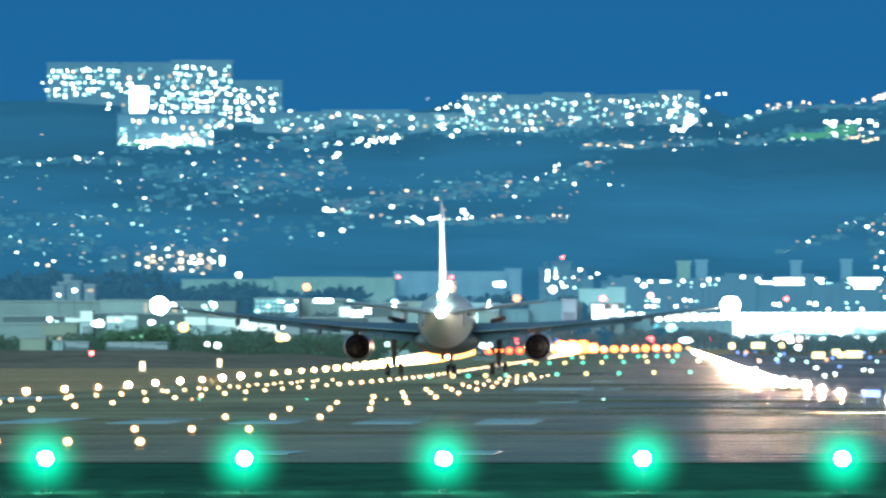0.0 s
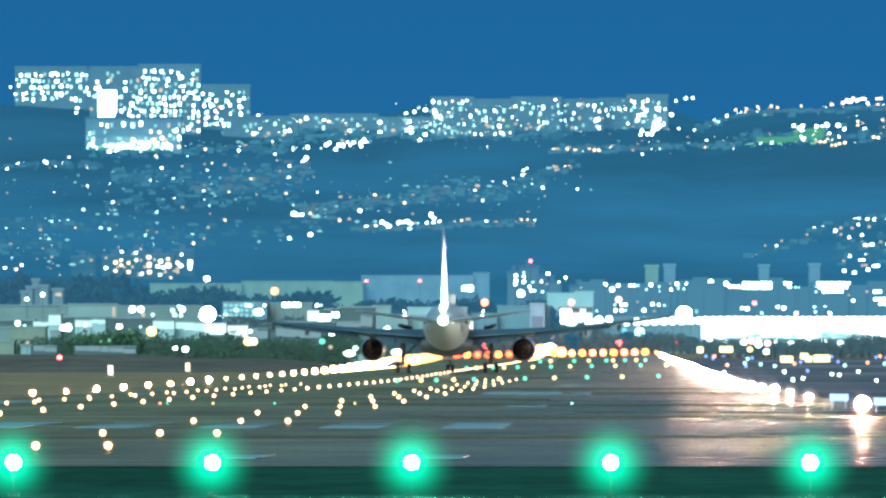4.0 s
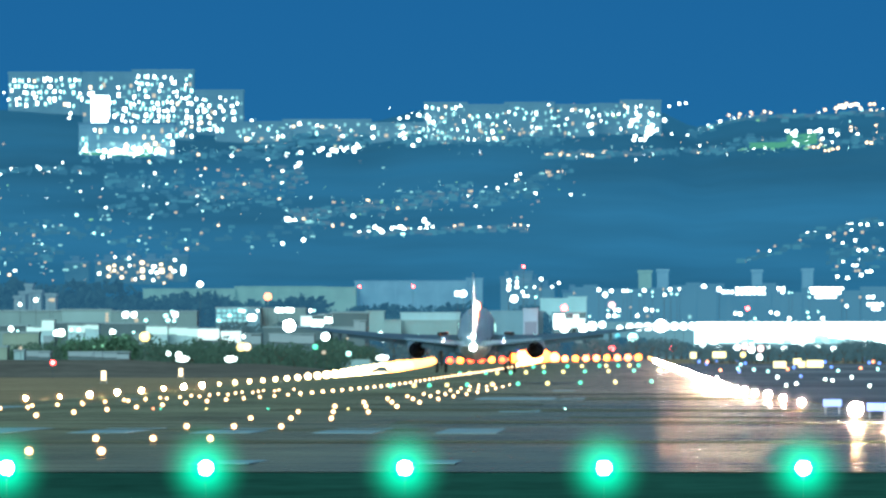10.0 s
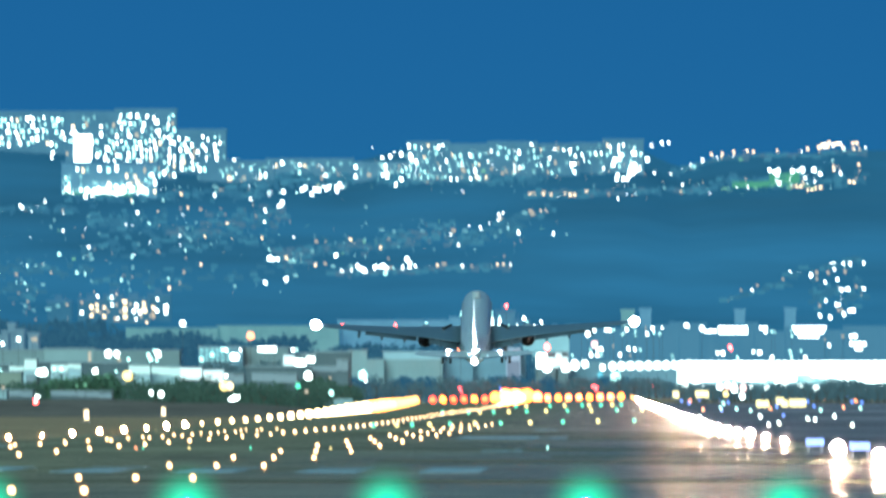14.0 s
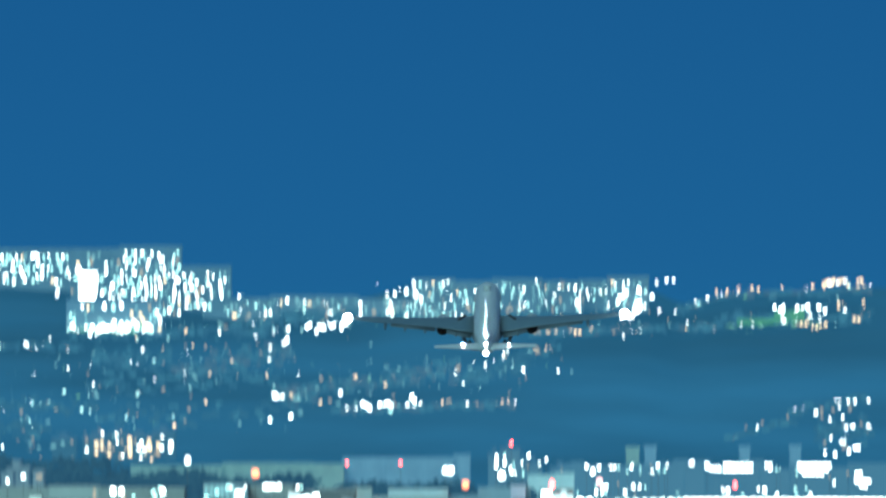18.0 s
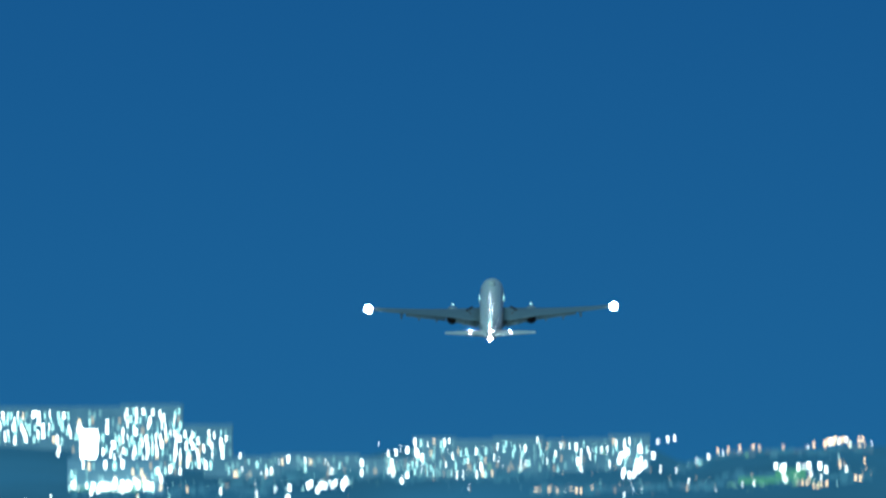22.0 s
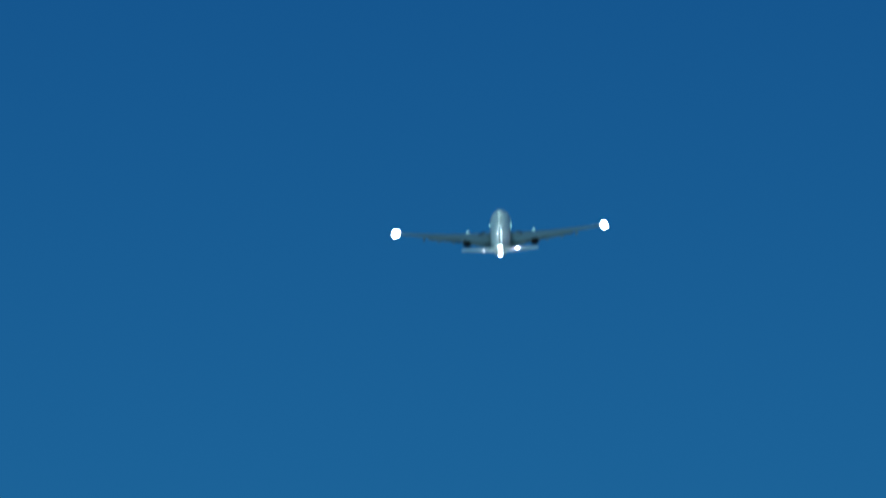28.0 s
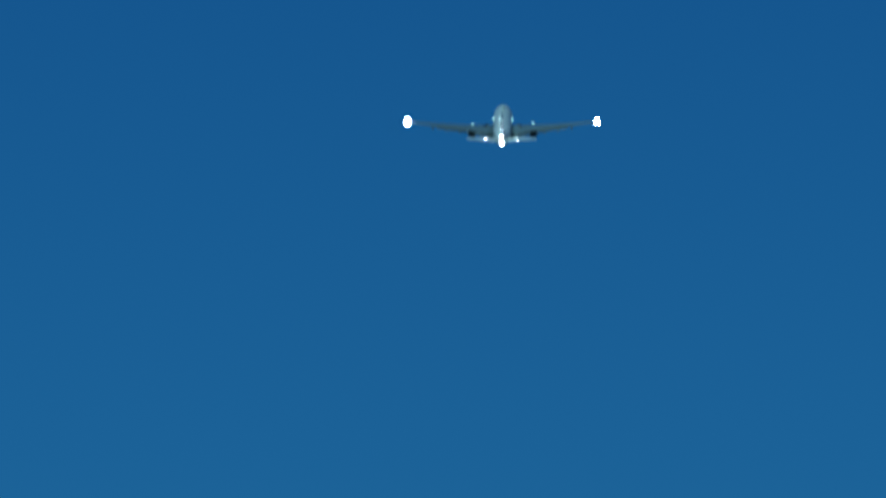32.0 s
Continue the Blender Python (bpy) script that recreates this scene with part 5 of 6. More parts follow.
# ---- single lamps about the airfield ----
for u, v, d, r, mat, txt in ((260, 592, 2500, 9, "l_yellow", "yellow"), (431, 610, 2450, 8, "l_yellow", "yellow"), (441, 610, 2450, 7, "l_warm", "warm white"),
                             (677, 591, 3310, 8, "l_cool", "white"), (850, 617, 3300, 5, "l_red", "red"), (920, 614, 3300, 4, "l_blue", "blue"), (97, 638, 2150, 4, "l_red", "red"), (478, 521, 2900, 7, "l_amber", "orange"),
                             (562, 610, 2400, 5, "l_green", "green"), (640, 503, 3430, 2.2, "l_red", "red"), (735, 503, 3430, 2.2, "l_red", "red"), (931, 468, 3450, 2.6, "l_red", "red"), (814, 516, 3300, 5, "l_white", "white"), (824, 516, 3300, 6, "l_white", "white")):
    single_lamp("airfield_lamp", u, v, d, r, mat, txt + " glowing lamp on a slim mast", "lamp mast", "lamp masts")
for u, v, d, r, mat, txt in ((850, 541, 3330, 6.5, "l_amber", "orange"), (1003, 541, 3350, 5, "l_red", "red"), (1087, 613, 3300, 5, "l_red", "red"), (1193, 613, 3300, 4.5, "l_red", "red"), (1327, 542, 3090, 3.5, "l_red", "red"),
                             (1124, 594, 3320, 9, "l_cool", "white"), (1087, 536, 3420, 6, "l_rose", "rosy white"), (1003, 576, 3345, 9, "l_white", "white"), (1036, 577, 3345, 8, "l_white", "white"), (1052, 573, 3345, 8, "l_white", "white"), (1070, 571, 3345, 6, "l_white", "white"), (1101, 577, 3345, 5, "l_white", "white"), (1097, 590, 3340, 5, "l_cyan", "cyan"), (1322, 609, 2650, 6, "l_rose", "rosy white"), (1334, 615, 2640, 6, "l_white", "white"), (1350, 613, 2645, 6, "l_rose", "rosy white"), (1309, 611, 2650, 5, "l_white", "white"), (1348, 628, 2300, 5, "l_white", "white"), (1319, 624, 2320, 5, "l_yellow", "yellow")):
    single_lamp("airfield_lamp", u, v, d, r, mat, txt + " glowing lamp on a slim mast", "lamp mast", "lamp masts")
for k in range(8):
    single_lamp("apron_lamp", 1119 + k * 15.8, 575 - k * 0.3, 3330, 7, "l_facade", "white apron floodlight on a mast before the terminal", "floodlight", "apron floodlights")


def airfield_car(u):
    """A small car added for a moving light, with a made-up lamp mast: body, cabin, windows, wheels, mast and lamp."""
    x = (u - VP) / F * ROAD
    t = thing("light_car", pose(x, ROAD, ground_z(ROAD, x)), "dark car with a wide white lamp on a made-up mast", "car", "patrol cars on the field road")
    bm = loft(bmesh.new(), [[(-2.1, y, 0.35), (2.1, y, 0.35), (2.15, y, 0.75), (2.0, y, 0.95), (-1.1, y, 1.0), (-2.0, y, 0.85)] for y in (-0.85, 0.85)])
    part("body", bm, M["mid_dark"], t)
    bm = loft(bmesh.new(), [[(-1.1, y, 0.98), (1.9, y, 0.96), (1.6, y, 1.55), (-0.4, y, 1.58)] for y in (-0.78, 0.78)])
    part("cabin", bm, M["mid_dark"], t)
    for a, b in ((-0.6, 0.3), (0.5, 1.4)):
        part("side_window", box(bmesh.new(), a, b, -0.81, -0.77, 1.08, 1.45), M["dark_glass"], t)
    for a in (-1.35, 1.35):
        for y in (-0.8, 0.8):
            wheel = part("wheel", rod(bmesh.new(), (a, y - 0.12, 0.34), (a, y + 0.12, 0.34), 0.34, 14), M["rubber"], t)
            part("rim", rod(bmesh.new(), (a, y - 0.14, 0.34), (a, y + 0.14, 0.34), 0.19, 10), M["metal"], wheel)
    # the mast is as tall as the camera's view needs
    top = spot(0, 631.5, ROAD).z - ground_z(ROAD, spot(450, 0, ROAD).x)
    part("mast", rod(bmesh.new(), (0.6, 0, 1.5), (0.6, 0, top), 0.04, 6), M["pole"], t)
    part("lamp", ball(bmesh.new(), (0.6, 0, top), 1.05, 0.5, 0.62, 16, 10), M["l_white"], t, "wide white glowing lamp", True)
    return t


ROAD = 2415.0
CARS = [(airfield_car(u), u) for u in (376.0, 461.0, 730.0)]


# two blue-white lamp bars beside the runway
for u, d in ((1477, 513.0), (1556, 457.0)):
    x = (u - VP) / F * d
    t = thing("lamp_bar", pose(x, d, ground_z(d, x)), "wide blue-white glowing lamp bar on short legs", "lamp", "lamp bars by the runway")
    part("panel", box(bmesh.new(), -0.40, 0.40, -0.2, 0.2, 0.35, 0.65), M["l_bar"], t)
    for s in (-0.3, 0.3):
        part("leg", box(bmesh.new(), s - 0.03, s + 0.03, -0.03, 0.03, 0, 0.35), M["metal"], t)


# lit guidance signs beside the taxiways
for u, v, w, h in ((1384, 642, 2.3, 1.3), (1415, 636, 1.4, 1.1), (1423, 641, 1.2, 1.1), (1446, 640, 3.0, 1.3), (1277, 624, 2.4, 1.1), (1231, 625, 1.1, 1.1)):
    d = 2100.0
    p = spot(u, v, d)
    t = thing("guidance_sign", pose(p.x, d, ground_z(d, p.x)), "yellow glowing taxiway guidance sign on short legs", "sign", "guidance signs")
    z = p.z - ground_z(d, p.x)
    part("panel", box(bmesh.new(), -w / 2, w / 2, -0.15, 0.15, z - h / 2, z + h / 2), M["l_sign"], t)
    for s in (-0.35 * w, 0.35 * w):
        part("leg", box(bmesh.new(), s - 0.05, s + 0.05, -0.05, 0.05, 0, z - h / 2), M["pole"], t)


# ---- the airliner ----
def foil(x, y_le, z, chord, thick, n=9, tilt=0.0, upright=False):
    """One closed wing section; upright for the fin."""
    up, low = [], []
    for i in range(n):
        c = 0.5 - 0.5 * math.cos(math.pi * i / (n - 1))
        t = 5 * thick * chord * (0.2969 * math.sqrt(c) - 0.126 * c - 0.3516 * c * c + 0.2843 * c ** 3 - 0.1015 * c ** 4)
        up.append((c, t + 0.004 * chord))
        low.append((c, -t * 0.85 - 0.004 * chord))
    pts = up + low[::-1][:-1]
    if upright:
        return [(x + o, y_le - c * chord, z) for c, o in pts]
    return [(x, y_le - c * chord, z + o - c * chord * tilt) for c, o in pts]


def wing_z(x):
    return 4.35 + 0.085 * x + 0.0016 * x * x


def rotating_beacon(jet, y, z, k, mat, words, period, t0, lens=(-6, 6), slot=8.0):
    """A drum that turns in a shroud, its slot facing back to the camera, so that its one glowing lens flashes; k is its
    size.
    """
    mast = part("beacon", rod(bmesh.new(), (0, y, z - 0.35 * k), (0, y, z - 0.22 * k), 0.6 * k, 16), M["nozzle"], jet, words)
    wall = bmesh.new()
    loft(wall, [[(r * k * math.sin(a), y - r * k * math.cos(a), z + h * k) for r, h in ((0.70, -0.3), (0.70, 0.66), (0.66, 0.66), (0.66, -0.3))] for a in [radians(slot + (360 - 2 * slot) * i / 28) for i in range(29)]])
    rod(wall, (0, y, z + 0.66 * k), (0, y, z + 0.72 * k), 0.71 * k, 20)
    part("shroud", wall, M["white_paint"], mast)
    bm = rod(bmesh.new(), (0, 0, -0.22 * k), (0, 0, 0.62 * k), 0.635 * k, 24)
    n = len(bm.faces)
    cols = [[bm.verts.new((r * k * math.sin(a), -r * k * math.cos(a), h * k)) for r, h in ((0.65, -0.2), (0.65, 0.6), (0.55, -0.2), (0.55, 0.6))] for a in [radians(lens[0] + (lens[1] - lens[0]) * i / 8) for i in range(9)]]
    for a, b in zip(cols, cols[1:]):
        bm.faces.new((a[0], b[0], b[1], a[1]))
        bm.faces.new((a[2], a[3], b[3], b[2]))
        bm.faces.new((a[1], b[1], b[3], a[3]))
        bm.faces.new((a[0], a[2], b[2], b[0]))
    bm.faces.ensure_lookup_table()
    for f in bm.faces[n:]:
        f.material_index = 1
    rotor = part("rotor", bm, M["white_paint"], mast)
    rotor.data.materials.append(M[mat])
    rotor.location = (0, y, z)
    BEACONS.append((rotor, (0, y, z), period, t0))


def logo_lamp(stab, eye, mark, r):
    """A lamp in a short cup on the stabiliser, turned towards the fin."""
    way = (mark - eye).normalized()
    lamp = part("logo_lamp", rod(bmesh.new(), eye, eye + way * 0.04, r, 14), M["l_logo"], stab, "white glowing logo lamp")
    cup = bmesh.new()
    rod(cup, eye - way * 0.12, eye - way * 0.02, r * 1.35, 14)
    q = way.to_track_quat("Z", "Y").to_matrix()
    loft(cup, [[eye + way * o + q @ Vector((r * 1.35 * math.cos(0.4488 * i), r * 1.35 * math.sin(0.4488 * i), 0)) for i in range(14)] for o in (-0.05, r * 1.1)], False)
    part("lamp_cup", cup, M["grey_paint"], stab)


def build_airliner():
    jet = thing("airliner", pose(AXIS, 1210, -1.94), "white twin-engine wide-body airliner seen from behind, taking off", "airplane")
    rings = [(y, z, a * 0.915, b * 0.955) for y, z, a, b in [(-31.9, 6.72, 0.22, 0.40), (-31.0, 6.70, 0.48, 0.66), (-29.0, 6.62, 0.95, 1.10), (-26.0, 6.45, 1.55, 1.65), (-22.0, 6.20, 2.15, 2.25), (-18.0, 5.98, 2.60, 2.68), (-14.0, 5.85, 2.93, 2.95),
             (-10.0, 5.80, 3.08, 3.08), (-5.0, 5.80, 3.10, 3.10), (18.0, 5.80, 3.10, 3.10), (23.5, 5.78, 3.08, 3.08), (27.0, 5.70, 2.92, 2.92), (29.8, 5.55, 2.55, 2.50), (31.6, 5.38, 2.05, 1.95), (32.7, 5.25, 1.3, 1.2), (33.2, 5.2, 0.15, 0.15)]]
    part("fuselage", loft(bmesh.new(), [ring(y, 0, z, a, b, 36) for y, z, a, b in rings]), M["white_paint"], jet, "white painted fuselage with a tapering tail cone", True)
    part("belly_fairing", loft(bmesh.new(), [ring(y, 0, z, a, b, 28) for y, z, a, b in ((-9.5, 3.9, 1.2, 0.6), (-7, 3.7, 2.8, 1.1), (-2, 3.6, 3.5, 1.5), (6, 3.6, 3.5, 1.5), (10, 3.7, 2.8, 1.2), (13, 4.0, 1.2, 0.6))]), M["grey_paint"], jet, smooth=True)
    part("tail_cone_exhaust", rod(bmesh.new(), (0, -31.85, 6.72), (0, -32.25, 6.74), 0.26, 14, 0.22), M["nozzle"], jet)
    # cabin windows and doors
    pane = lamp_mesh("cabin_window", box(bmesh.new(), -0.03, 0.03, -0.14, 0.14, -0.2, 0.2), "dark_glass", False)
    for s in (-1, 1):
        for i in range(58):
            y = -17 + i * 0.70
            if -6.6 < y < -5.2 or 7.4 < y < 8.8:
                continue
            rr = lerp_table([(q[0], q[2]) for q in rings], y)
            child("cabin_window", pane, jet, pose(s * rr * 0.985, y, 6.35))
    for s in (-1, 1):
        for y in (-20.0, -5.9, 8.1, 22.0):
            rr = lerp_table([(q[0], q[2]) for q in rings], y)
            part("cabin_door", box(bmesh.new(), s * rr * 0.985 - 0.05, s * rr * 0.985 + 0.05, y - 0.55, y + 0.55, 5.2, 7.1), M["grey_paint"], jet)
    # fin and rudder
    part("fin", loft(bmesh.new(), [foil(0, y, z, c, t, upright=True) for z, y, c, t in ((7.6, -17.2, 9.6, 0.125), (9.0, -19.6, 8.2, 0.115), (13.5, -24.1, 5.6, 0.11), (17.3, -28.2, 3.4, 0.10), (18.0, -29.2, 2.5, 0.08))]), M["white_paint"], jet, "tall white tail fin", True)
    part("rudder", loft(bmesh.new(), [foil(0, y, z, c, t, upright=True) for z, y, c, t in ((8.2, -26.2, 3.1, 0.17), (13.0, -27.9, 2.2, 0.16), (17.1, -30.7, 1.4, 0.14))]), M["white_paint"], jet, smooth=True)
    for s in (-1, 1):
        # stabiliser, elevator, logo lamp
        stab = part("stabiliser", loft(bmesh.new(), [foil(s * x, y, z, c, 0.10) for x, y, z, c in ((0.6, -22.6, 6.5, 6.6), (5.5, -26.0, 7.1, 4.6), (10.4, -29.3, 7.7, 2.5), (10.8, -29.8, 7.75, 1.8))]), M["white_paint"], jet, smooth=True)
        part("elevator", loft(bmesh.new(), [foil(s * x, y, z, c, 0.10) for x, y, z, c in ((1.4, -28.6, 6.6, 1.5), (10.0, -31.0, 7.65, 0.8))]), M["grey_paint"], stab, smooth=True)
        for eye, mark, r in ((Vector((s * 4.9, -28.2, 7.45)), Vector((0, -28.8, 13.6)), 0.20),):
            logo_lamp(stab, eye, mark, r)
        # added strip that enlarges the visible glow of the logo lamp
        part("logo_glow_strip", box(bmesh.new(), s * 4.9 - 0.22, s * 4.9 + 0.22, -29.3, -27.4, 7.06, 7.20), M["l_glare"], stab, "white glowing strip that widens the logo lamp glow")
        # wing with flaps, slats, fairings
        ws = [(2.6, 9.8, 14.2, 0.13), (6.0, 7.4, 11.6, 0.125), (9.7, 4.9, 8.9, 0.115), (16.0, 0.6, 6.6, 0.105), (23.0, -4.2, 4.6, 0.10), (28.6, -8.1, 3.0, 0.095), (30.1, -9.6, 1.9, 0.09), (30.45, -10.6, 0.9, 0.09)]
        wing = part("wing", loft(bmesh.new(), [foil(s * x, y, wing_z(x), c, t, 10) for x, y, c, t in ws]), M["grey_paint"], jet, "grey swept wing bending upwards", True)
        WINGS[s] = wing
        for x0, x1, drop in ((3.4, 8.6, 0.9), (11.0, 20.5, 0.7)):
            bm = bmesh.new()
            rs = []
            for x in (x0, x1):
                y_le = lerp_table([(w[0], w[1]) for w in ws], x)
                c = lerp_table([(w[0], w[2]) for w in ws], x)
                rs.append(foil(s * x, y_le - c * 0.86, wing_z(x) - 0.12 * drop, c * 0.24, 0.12, 7, 0.30))
            part("flap", loft(bm, rs), M["flap_shade_paint"], wing, smooth=True)
        x0, x1 = 21.0, 27.5
        rs = []
        for x in (x0, x1):
            y_le = lerp_table([(w[0], w[1]) for w in ws], x)
            c = lerp_table([(w[0], w[2]) for w in ws], x)
            rs.append(foil(s * x, y_le - c * 0.80, wing_z(x) + 0.01, c * 0.22, 0.10, 7, 0.05))
        part("aileron", loft(bmesh.new(), rs), M["flap_shade_paint"], wing, smooth=True)
        rs = []
        for x in (4.2, 29.0):
            y_le = lerp_table([(w[0], w[1]) for w in ws], x)
            c = lerp_table([(w[0], w[2]) for w in ws], x)
            rs.append(foil(s * x, y_le + c * 0.05, wing_z(x) - c * 0.03, c * 0.13, 0.16, 7, -0.15))
        part("slat", loft(bmesh.new(), rs), M["bare"], wing, smooth=True)
        for x in (6.6, 13.2, 17.4, 21.6):
            y_te = lerp_table([(w[0], w[1] - w[2]) for w in ws], x)
            part("flap_fairing", loft(bmesh.new(), [ring(y_te + o, s * x, wing_z(x) - 0.45 - dz, r, r * 1.3, 12) for o, r, dz in ((2.6, 0.08, 0.0), (1.6, 0.26, 0.05), (0.2, 0.30, 0.2), (-1.2, 0.2, 0.42), (-2.0, 0.05, 0.55))]), M["flap_shade_paint"], wing, smooth=True)
        part("wingtip_lamp", ball(bmesh.new(), (s * 29.6, -10.6, wing_z(29.6) + 0.05), 0.92, 0.8, 0.92, 24, 14), M["l_tip"], wing, "white glowing wingtip lamp", True)
        # engine
        eng = part("engine", loft(bmesh.new(), [ring(y + 3.6, s * 9.52, 3.05, r, r, 32) for y, r in ((10.2, 1.40), (9.9, 1.52), (8.5, 1.62), (6.0, 1.60), (3.6, 1.45), (2.6, 1.32))], False), M["nacelle"], jet, "grey engine nacelle", True)
        part("nozzle", loft(bmesh.new(), [ring(y + 3.6, s * 9.52, 3.05, r, r, 32) for y, r in ((2.7, 1.31), (2.6, 1.27), (4.2, 1.2), (6.0, 1.1))]), M["nozzle"], eng, "dark exhaust nozzle", True)
        part("core_cowl", loft(bmesh.new(), [ring(y + 3.6, s * 9.52, 3.05, r, r, 24) for y, r in ((4.0, 1.12), (2.4, 1.0), (1.0, 0.72), (0.8, 0.60))]), M["nozzle"], eng, smooth=True)
        part("plug", loft(bmesh.new(), [ring(y + 3.6, s * 9.52, 3.05, r, r, 18) for y, r in ((1.2, 0.45), (0.4, 0.36), (-0.5, 0.06))]), M["nozzle"], eng, smooth=True)
        part("intake_lip", loft(bmesh.new(), [ring(y + 3.6, s * 9.52, 3.05, r, r, 32) for y, r in ((9.9, 1.53), (10.25, 1.44), (10.25, 1.32), (9.6, 1.26))], False), M["bare"], eng, smooth=True)
        part("fan", loft(bmesh.new(), [ring(y + 3.6, s * 9.52, 3.05, r, r, 32) for y, r in ((9.0, 1.3), (8.9, 1.3), (8.95, 0.4), (9.7, 0.05))]), M["nozzle"], eng)
        bm = bmesh.new()
        loft(bm, [[(s * 9.52 - a, y0, z), (s * 9.52 + a, y0, z), (s * 9.52 + a, y1, z), (s * 9.52 - a, y1, z)] for z, y0, y1, a in ((4.3, 3.2, 12.0, 0.28), (wing_z(9.7) - 0.25, -1.0, 5.6, 0.26))])
        part("pylon", bm, M["grey_paint"], eng)
        # main gear: its pivot under the wing root
        gear = part("main_gear", rod(bmesh.new(), (0, 0, 0.3), (0, 0, -3.0), 0.26, 12), M["gear_metal"], jet, "main landing gear leg with four wheels")
        gear.location = (s * 5.5, 0, 4.0)
        bm = rod(bmesh.new(), (0, 0, -2.0), (-s * 2.0, 0.2, 0.0), 0.11, 8)
        rod(bm, (0, 0, -2.2), (0, 1.9, 0.0), 0.10, 8)
        part("brace", bm, M["gear_metal"], gear)
        part("bogie_beam", rod(bmesh.new(), (0, -1.2, -3.32), (0, 1.2, -3.32), 0.17, 8), M["gear_metal"], gear)
        part("gear_door", box(bmesh.new(), s * 0.35, s * 0.42, -0.8, 0.8, -2.4, -0.1), M["grey_paint"], gear)
        wheel_me = None
        for y in (-0.95, 0.95):
            for x in (-0.70, 0.70):
                if wheel_me is None:
                    bm = loft(bmesh.new(), [[(xx, rr * math.cos(6.28318 * i / 20), rr * math.sin(6.28318 * i / 20)) for i in range(20)] for xx, rr in ((-0.24, 0.45), (-0.24, 0.60), (-0.14, 0.67), (0.14, 0.67), (0.24, 0.60), (0.24, 0.45))])
                    wheel_me = lamp_mesh("wheel", bm, "rubber")
                child("wheel", wheel_me, gear, pose(x, y, -3.33))
        GEAR[s] = gear
        # bar added for a dark slanted mark of unknown make
        part("wing_root_mark", rod(bmesh.new(), (s * 4.7, 7.2, 5.70), (s * 6.0, 2.2, 6.02), 0.26, 8), M["rubber"], jet, "dark slanted bar for a mark at the wing root")
        # a glint on the nacelle, put in as a small glowing blob
        part("nacelle_glint", ball(bmesh.new(), (s * 9.4, 14.0, 4.9), 0.26, 0.2, 0.12, 10, 6), M["l_cool"], jet, "small glowing blob for the glint above the engine")
        # landing-light reflection on the fuselage, put in as a glowing strip
        part("fuselage_glint", box(bmesh.new(), s * 2.93 - 0.05, s * 2.93 + 0.05, 16.0, 16.3, 5.3, 6.6), M["l_cool"], jet, "white glowing strip for a reflection on the fuselage")
    nose = part("nose_gear", rod(bmesh.new(), (0, 0, 0.2), (0, 0, -2.3), 0.14, 10), M["gear_metal"], jet, "nose landing gear leg")
    nose.location = (0, 25.9, 2.85)
    for x in (-0.33, 0.33):
        child("wheel", wheel_me, nose, Matrix.Translation((x, 0, -2.30)) @ Matrix.Diagonal((0.8, 0.82, 0.82, 1)))
    GEAR[0] = nose
    # rotating red beacons on the crown and the belly, and a drum for the white strobe on the tail
    rotating_beacon(jet, 18.0, 9.15, 1.15, "l_beacon", "rotating red anti-collision beacon", 1.425, 17.02, (-19, -7), 18.0)
    rotating_beacon(jet, 3.0, 1.95, 1.0, "l_beacon", "rotating red anti-collision beacon", 1.425, 17.02, (-19, -7), 18.0)
    rotating_beacon(jet, -31.9, 7.35, 0.55, "l_strobe", "rotating white drum that stands for the tail strobe", 1.4375, 3.03)
    # logo light on the fuselage top, put in as a glowing ball
    part("fin_root_glow", ball(bmesh.new(), (0, -31.0, 8.2), 0.34, 0.3, 0.45, 14, 8), M["l_glare"], jet, "glowing ball for the lit patch at the foot of the fin", True)
    part("tail_lamp", ball(bmesh.new(), (0, -32.4, 6.55), 0.52, 0.5, 0.52, 20, 12), M["l_tail"], jet, "white glowing tail lamp", True)
    return jet


M["l_logo"] = lamp_material("logo_lamp", (0.95, 1.0, 1.0), 32000.0)
M["l_tail"] = lamp_material("tail_lamp", (0.95, 0.97, 1.0), 40.0)
GEAR, WINGS, BEACONS = {}, {}, []
JET = build_airliner()


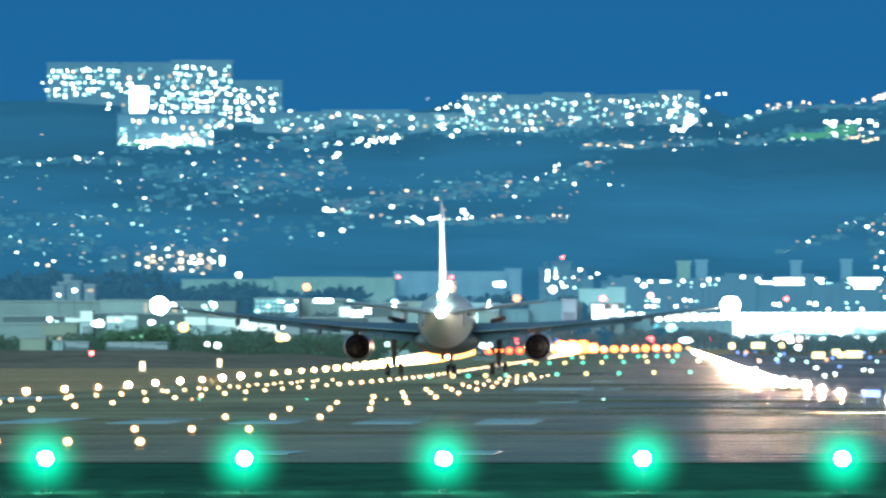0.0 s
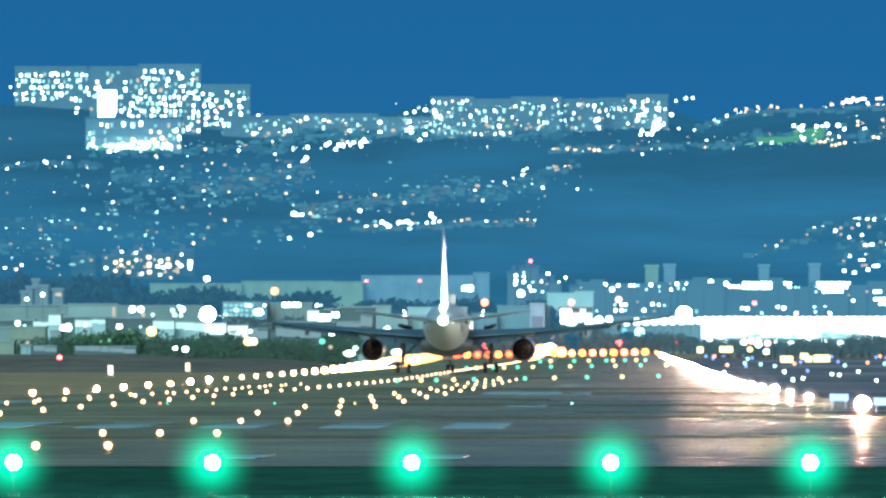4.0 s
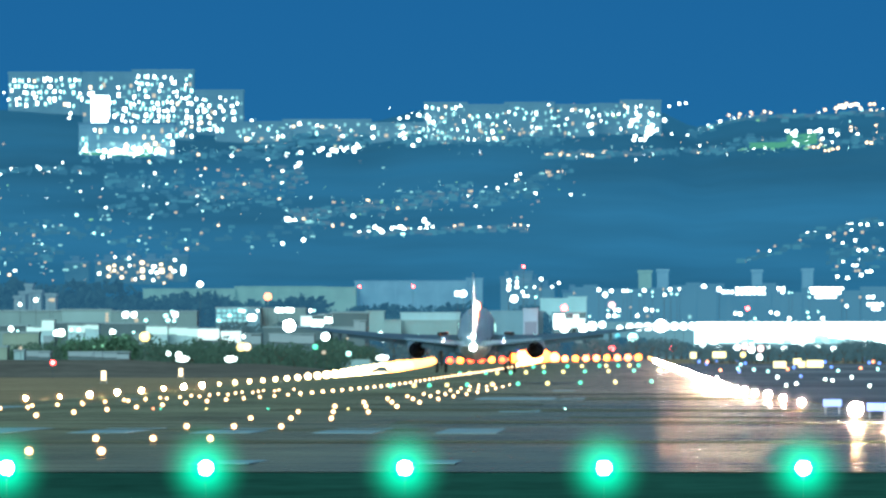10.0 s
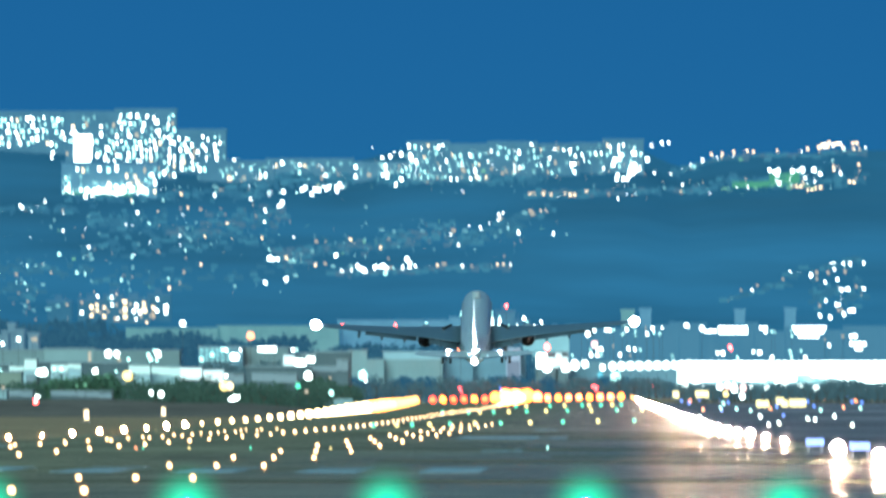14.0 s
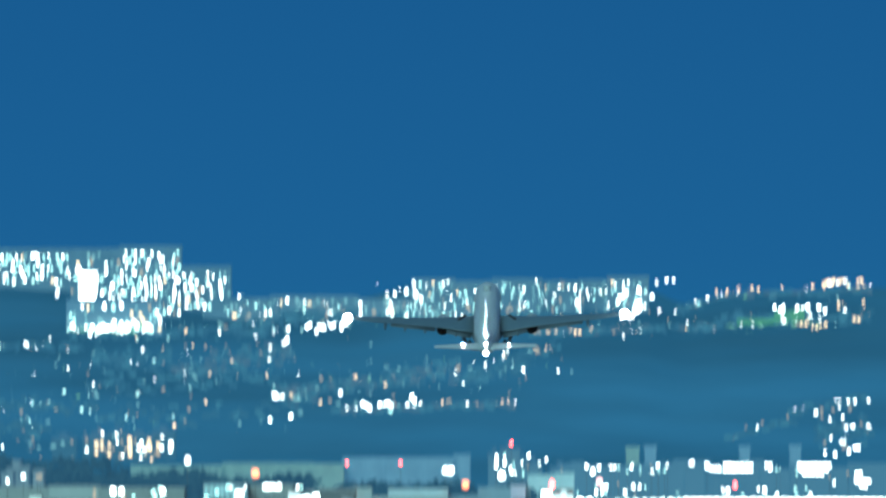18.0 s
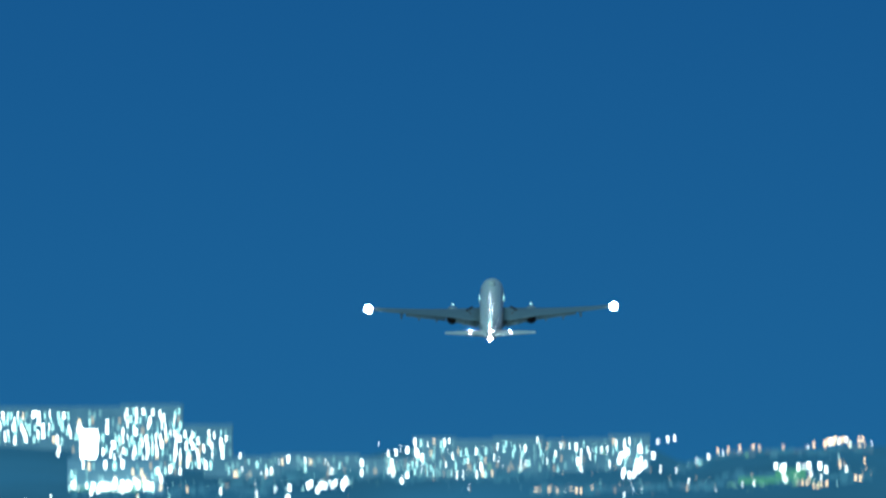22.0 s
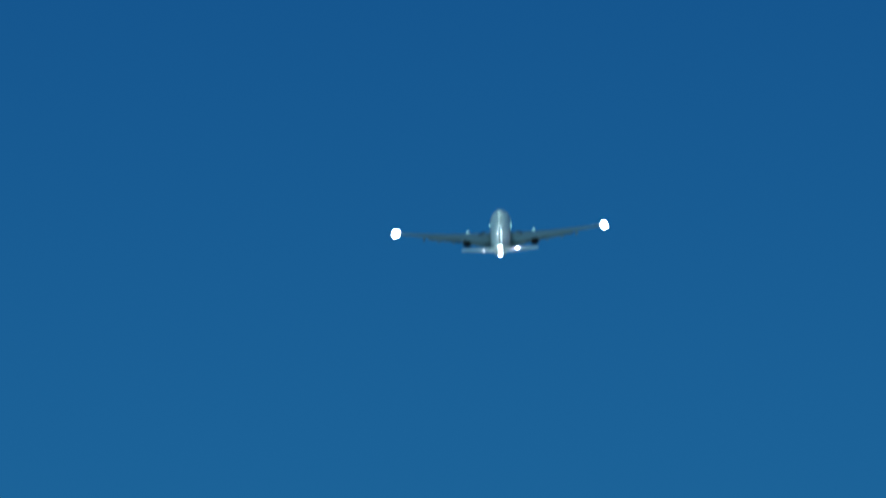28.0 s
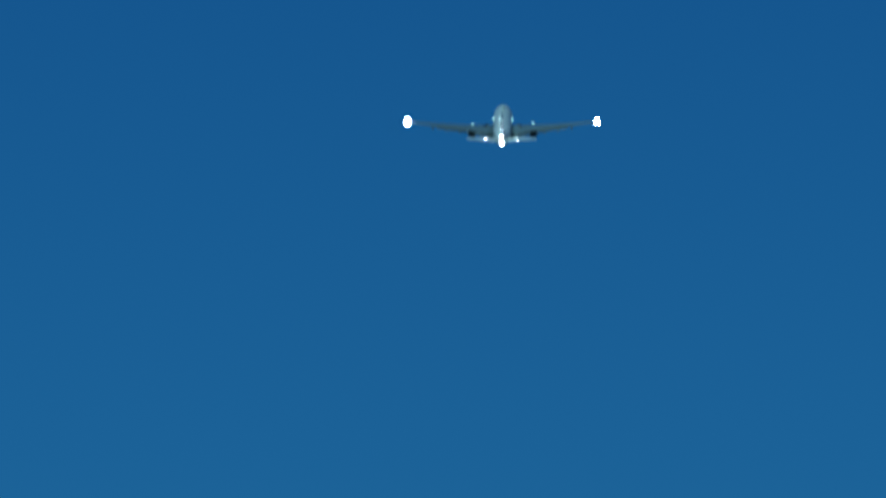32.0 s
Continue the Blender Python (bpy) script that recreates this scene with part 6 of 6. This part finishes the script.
def motions():
    walk(JET, [
        (0, pose(-22.13, 1210.0, -1.74, 0.0, -0.0, 0.00)), (1, pose(-22.20, 1267.7, -1.74, 0.0, -0.0, 0.00)), (2, pose(-22.28, 1326.7, -1.73, 0.0, -0.0, 0.00)), (3, pose(-22.35, 1387.1, -1.73, 0.0, -0.0, 0.00)),
        (4, pose(-22.43, 1448.9, -1.72, 0.0, -0.0, 0.00)), (5, pose(-22.50, 1512.0, -1.71, 0.0, -0.0, 0.00)), (6, pose(-22.58, 1576.5, -1.71, 0.0, -0.0, 0.00)), (7, pose(-22.66, 1642.3, -1.70, 0.0, -0.0, 0.00)),
        (8, pose(-22.74, 1709.5, -1.81, 1.2, -0.0, 0.00)), (9, pose(-22.83, 1778.1, -1.77, 2.8, -0.0, 0.00)), (10, pose(-22.91, 1848.0, -1.73, 4.5, -0.0, 0.00)), (11, pose(-23.86, 1919.3, -0.83, 6.2, -0.0, 0.00)),
        (12, pose(-23.24, 1991.9, 0.26, 8.2, -0.0, 0.00)), (12.5, pose(-22.90, 2028.8, 1.06, 9.1, -0.0, 0.00)), (13, pose(-22.89, 2065.9, 2.35, 10.0, -0.0, 0.00)), (13.5, pose(-22.86, 2103.4, 4.37, 10.6, -0.3, 0.00)),
        (14, pose(-23.25, 2141.3, 6.78, 11.3, -0.6, 0.00)), (14.5, pose(-23.68, 2179.5, 9.51, 11.9, -0.5, 0.00)), (16.5, pose(-24.31, 2335.6, 23.67, 13.7, -0.3, 0.00)), (17, pose(-24.51, 2375.5, 28.53, 13.8, -0.0, 0.00)),
        (17.5, pose(-25.04, 2415.6, 33.79, 13.8, -0.4, 0.00)), (18, pose(-25.34, 2455.6, 39.59, 13.9, -0.8, 0.00)), (18.5, pose(-25.52, 2495.7, 44.95, 14.0, -1.8, 0.00)), (19, pose(-25.81, 2535.7, 50.60, 14.1, -1.8, 0.00)),
        (19.5, pose(-26.10, 2575.8, 56.22, 14.1, -1.8, 0.00)), (20, pose(-26.39, 2615.8, 62.26, 14.1, -1.7, 0.00)), (20.5, pose(-26.79, 2655.9, 68.32, 14.1, -1.5, 0.00)), (21, pose(-27.33, 2695.9, 73.89, 14.1, -1.3, 0.00)),
        (21.5, pose(-27.60, 2736.0, 80.00, 14.2, -0.9, 0.00)), (22, pose(-27.88, 2776.0, 85.71, 14.2, -0.6, 0.00)), (22.5, pose(-28.29, 2816.1, 90.88, 14.2, -0.6, 0.00)), (23, pose(-28.56, 2856.1, 96.85, 14.2, -0.5, 0.00)),
        (23.5, pose(-28.68, 2896.2, 102.61, 14.1, -0.7, 0.00)), (24, pose(-28.80, 2936.2, 108.20, 14.0, -0.8, 0.00)), (24.5, pose(-28.91, 2976.3, 114.05, 13.8, -0.9, 0.00)), (25, pose(-29.30, 3016.3, 119.15, 13.7, -0.9, 0.00)),
        (25.5, pose(-29.25, 3056.4, 124.50, 13.6, -1.1, 0.00)), (27.5, pose(-30.16, 3216.6, 146.90, 13.1, -1.9, 0.00)), (28, pose(-30.23, 3256.6, 152.59, 13.0, -2.5, 0.00)), (28.5, pose(-30.44, 3296.7, 158.14, 13.0, -2.5, 0.00)),
        (29, pose(-30.82, 3336.7, 163.77, 13.0, -2.1, 0.00)), (29.5, pose(-31.19, 3376.8, 169.98, 13.0, -1.8, 0.00)), (30, pose(-31.57, 3416.8, 176.14, 13.0, -1.4, 0.00)), (30.5, pose(-31.94, 3456.9, 182.22, 13.0, -1.0, 0.00)),
        (31, pose(-32.31, 3496.9, 188.39, 13.0, -0.7, 0.00)), (31.5, pose(-32.51, 3537.0, 194.84, 13.0, -0.3, 0.00)), (32, pose(-32.88, 3577.0, 201.55, 13.0, -0.0, 0.00)),
    ])
    for s in (-1, 1):
        at = (s * 5.5, 0, 4.0)
        down, half, up = (pose(*at), pose(*at, 0, s * 42, 0), pose(*at, 0, s * 84, 0))
        walk(GEAR[s], [(0.0, down), (16.8, down), (18.6, half), (20.4, up), (32.0, up)])
    at = (0, 25.9, 2.85)
    walk(GEAR[0], [(0.0, pose(*at)), (16.8, pose(*at)), (18.4, pose(*at, 45)), (20.0, pose(*at, 88)), (32.0, pose(*at, 88))])

    # the wings hang on the ground and bend up under load
    for s in (-1, 1):
        root = Matrix.Translation((s * 2.6, 0, 4.6))
        flex = [root @ pose(0, 0, 0, 0, -s * a, 0) @ root.inverted() for a in (-2.1, -1.6, -0.1, 2.0, 2.9, 2.4, 2.8)]
        walk(WINGS[s], [(0.0, flex[0]), (6.0, flex[1]), (10.0, flex[2]), (13.0, flex[3]), (17.0, flex[4]), (20.5, flex[5]), (23.0, flex[5]), (27.0, flex[6]), (32.0, flex[6])])
    # three cars carry the moving lights past behind the runway
    for car, u in CARS:
        rows = []
        for t in (0, 3, 6, 9, 12, 16, 20, 24, 28, 32):
            x = (u - (t - 9) * (46.0 if t < 9 else 57.0) - VP) / F * ROAD
            rows.append((t, pose(x, ROAD, ground_z(ROAD, x))))
        walk(car, rows)
    # a beacon's lens faces back at t0 and once in every period
    for rotor, at, period, t0 in BEACONS:
        turns = []
        for k in range(int(32.0 / period * 5) + 2):
            t = min(32.0, k * period / 5)
            if not turns or t > turns[-1][0] + 0.01:
                turns.append((t, pose(*at, 0, 0, 360.0 * (t - t0) / period)))
        walk(rotor, turns)


motions()
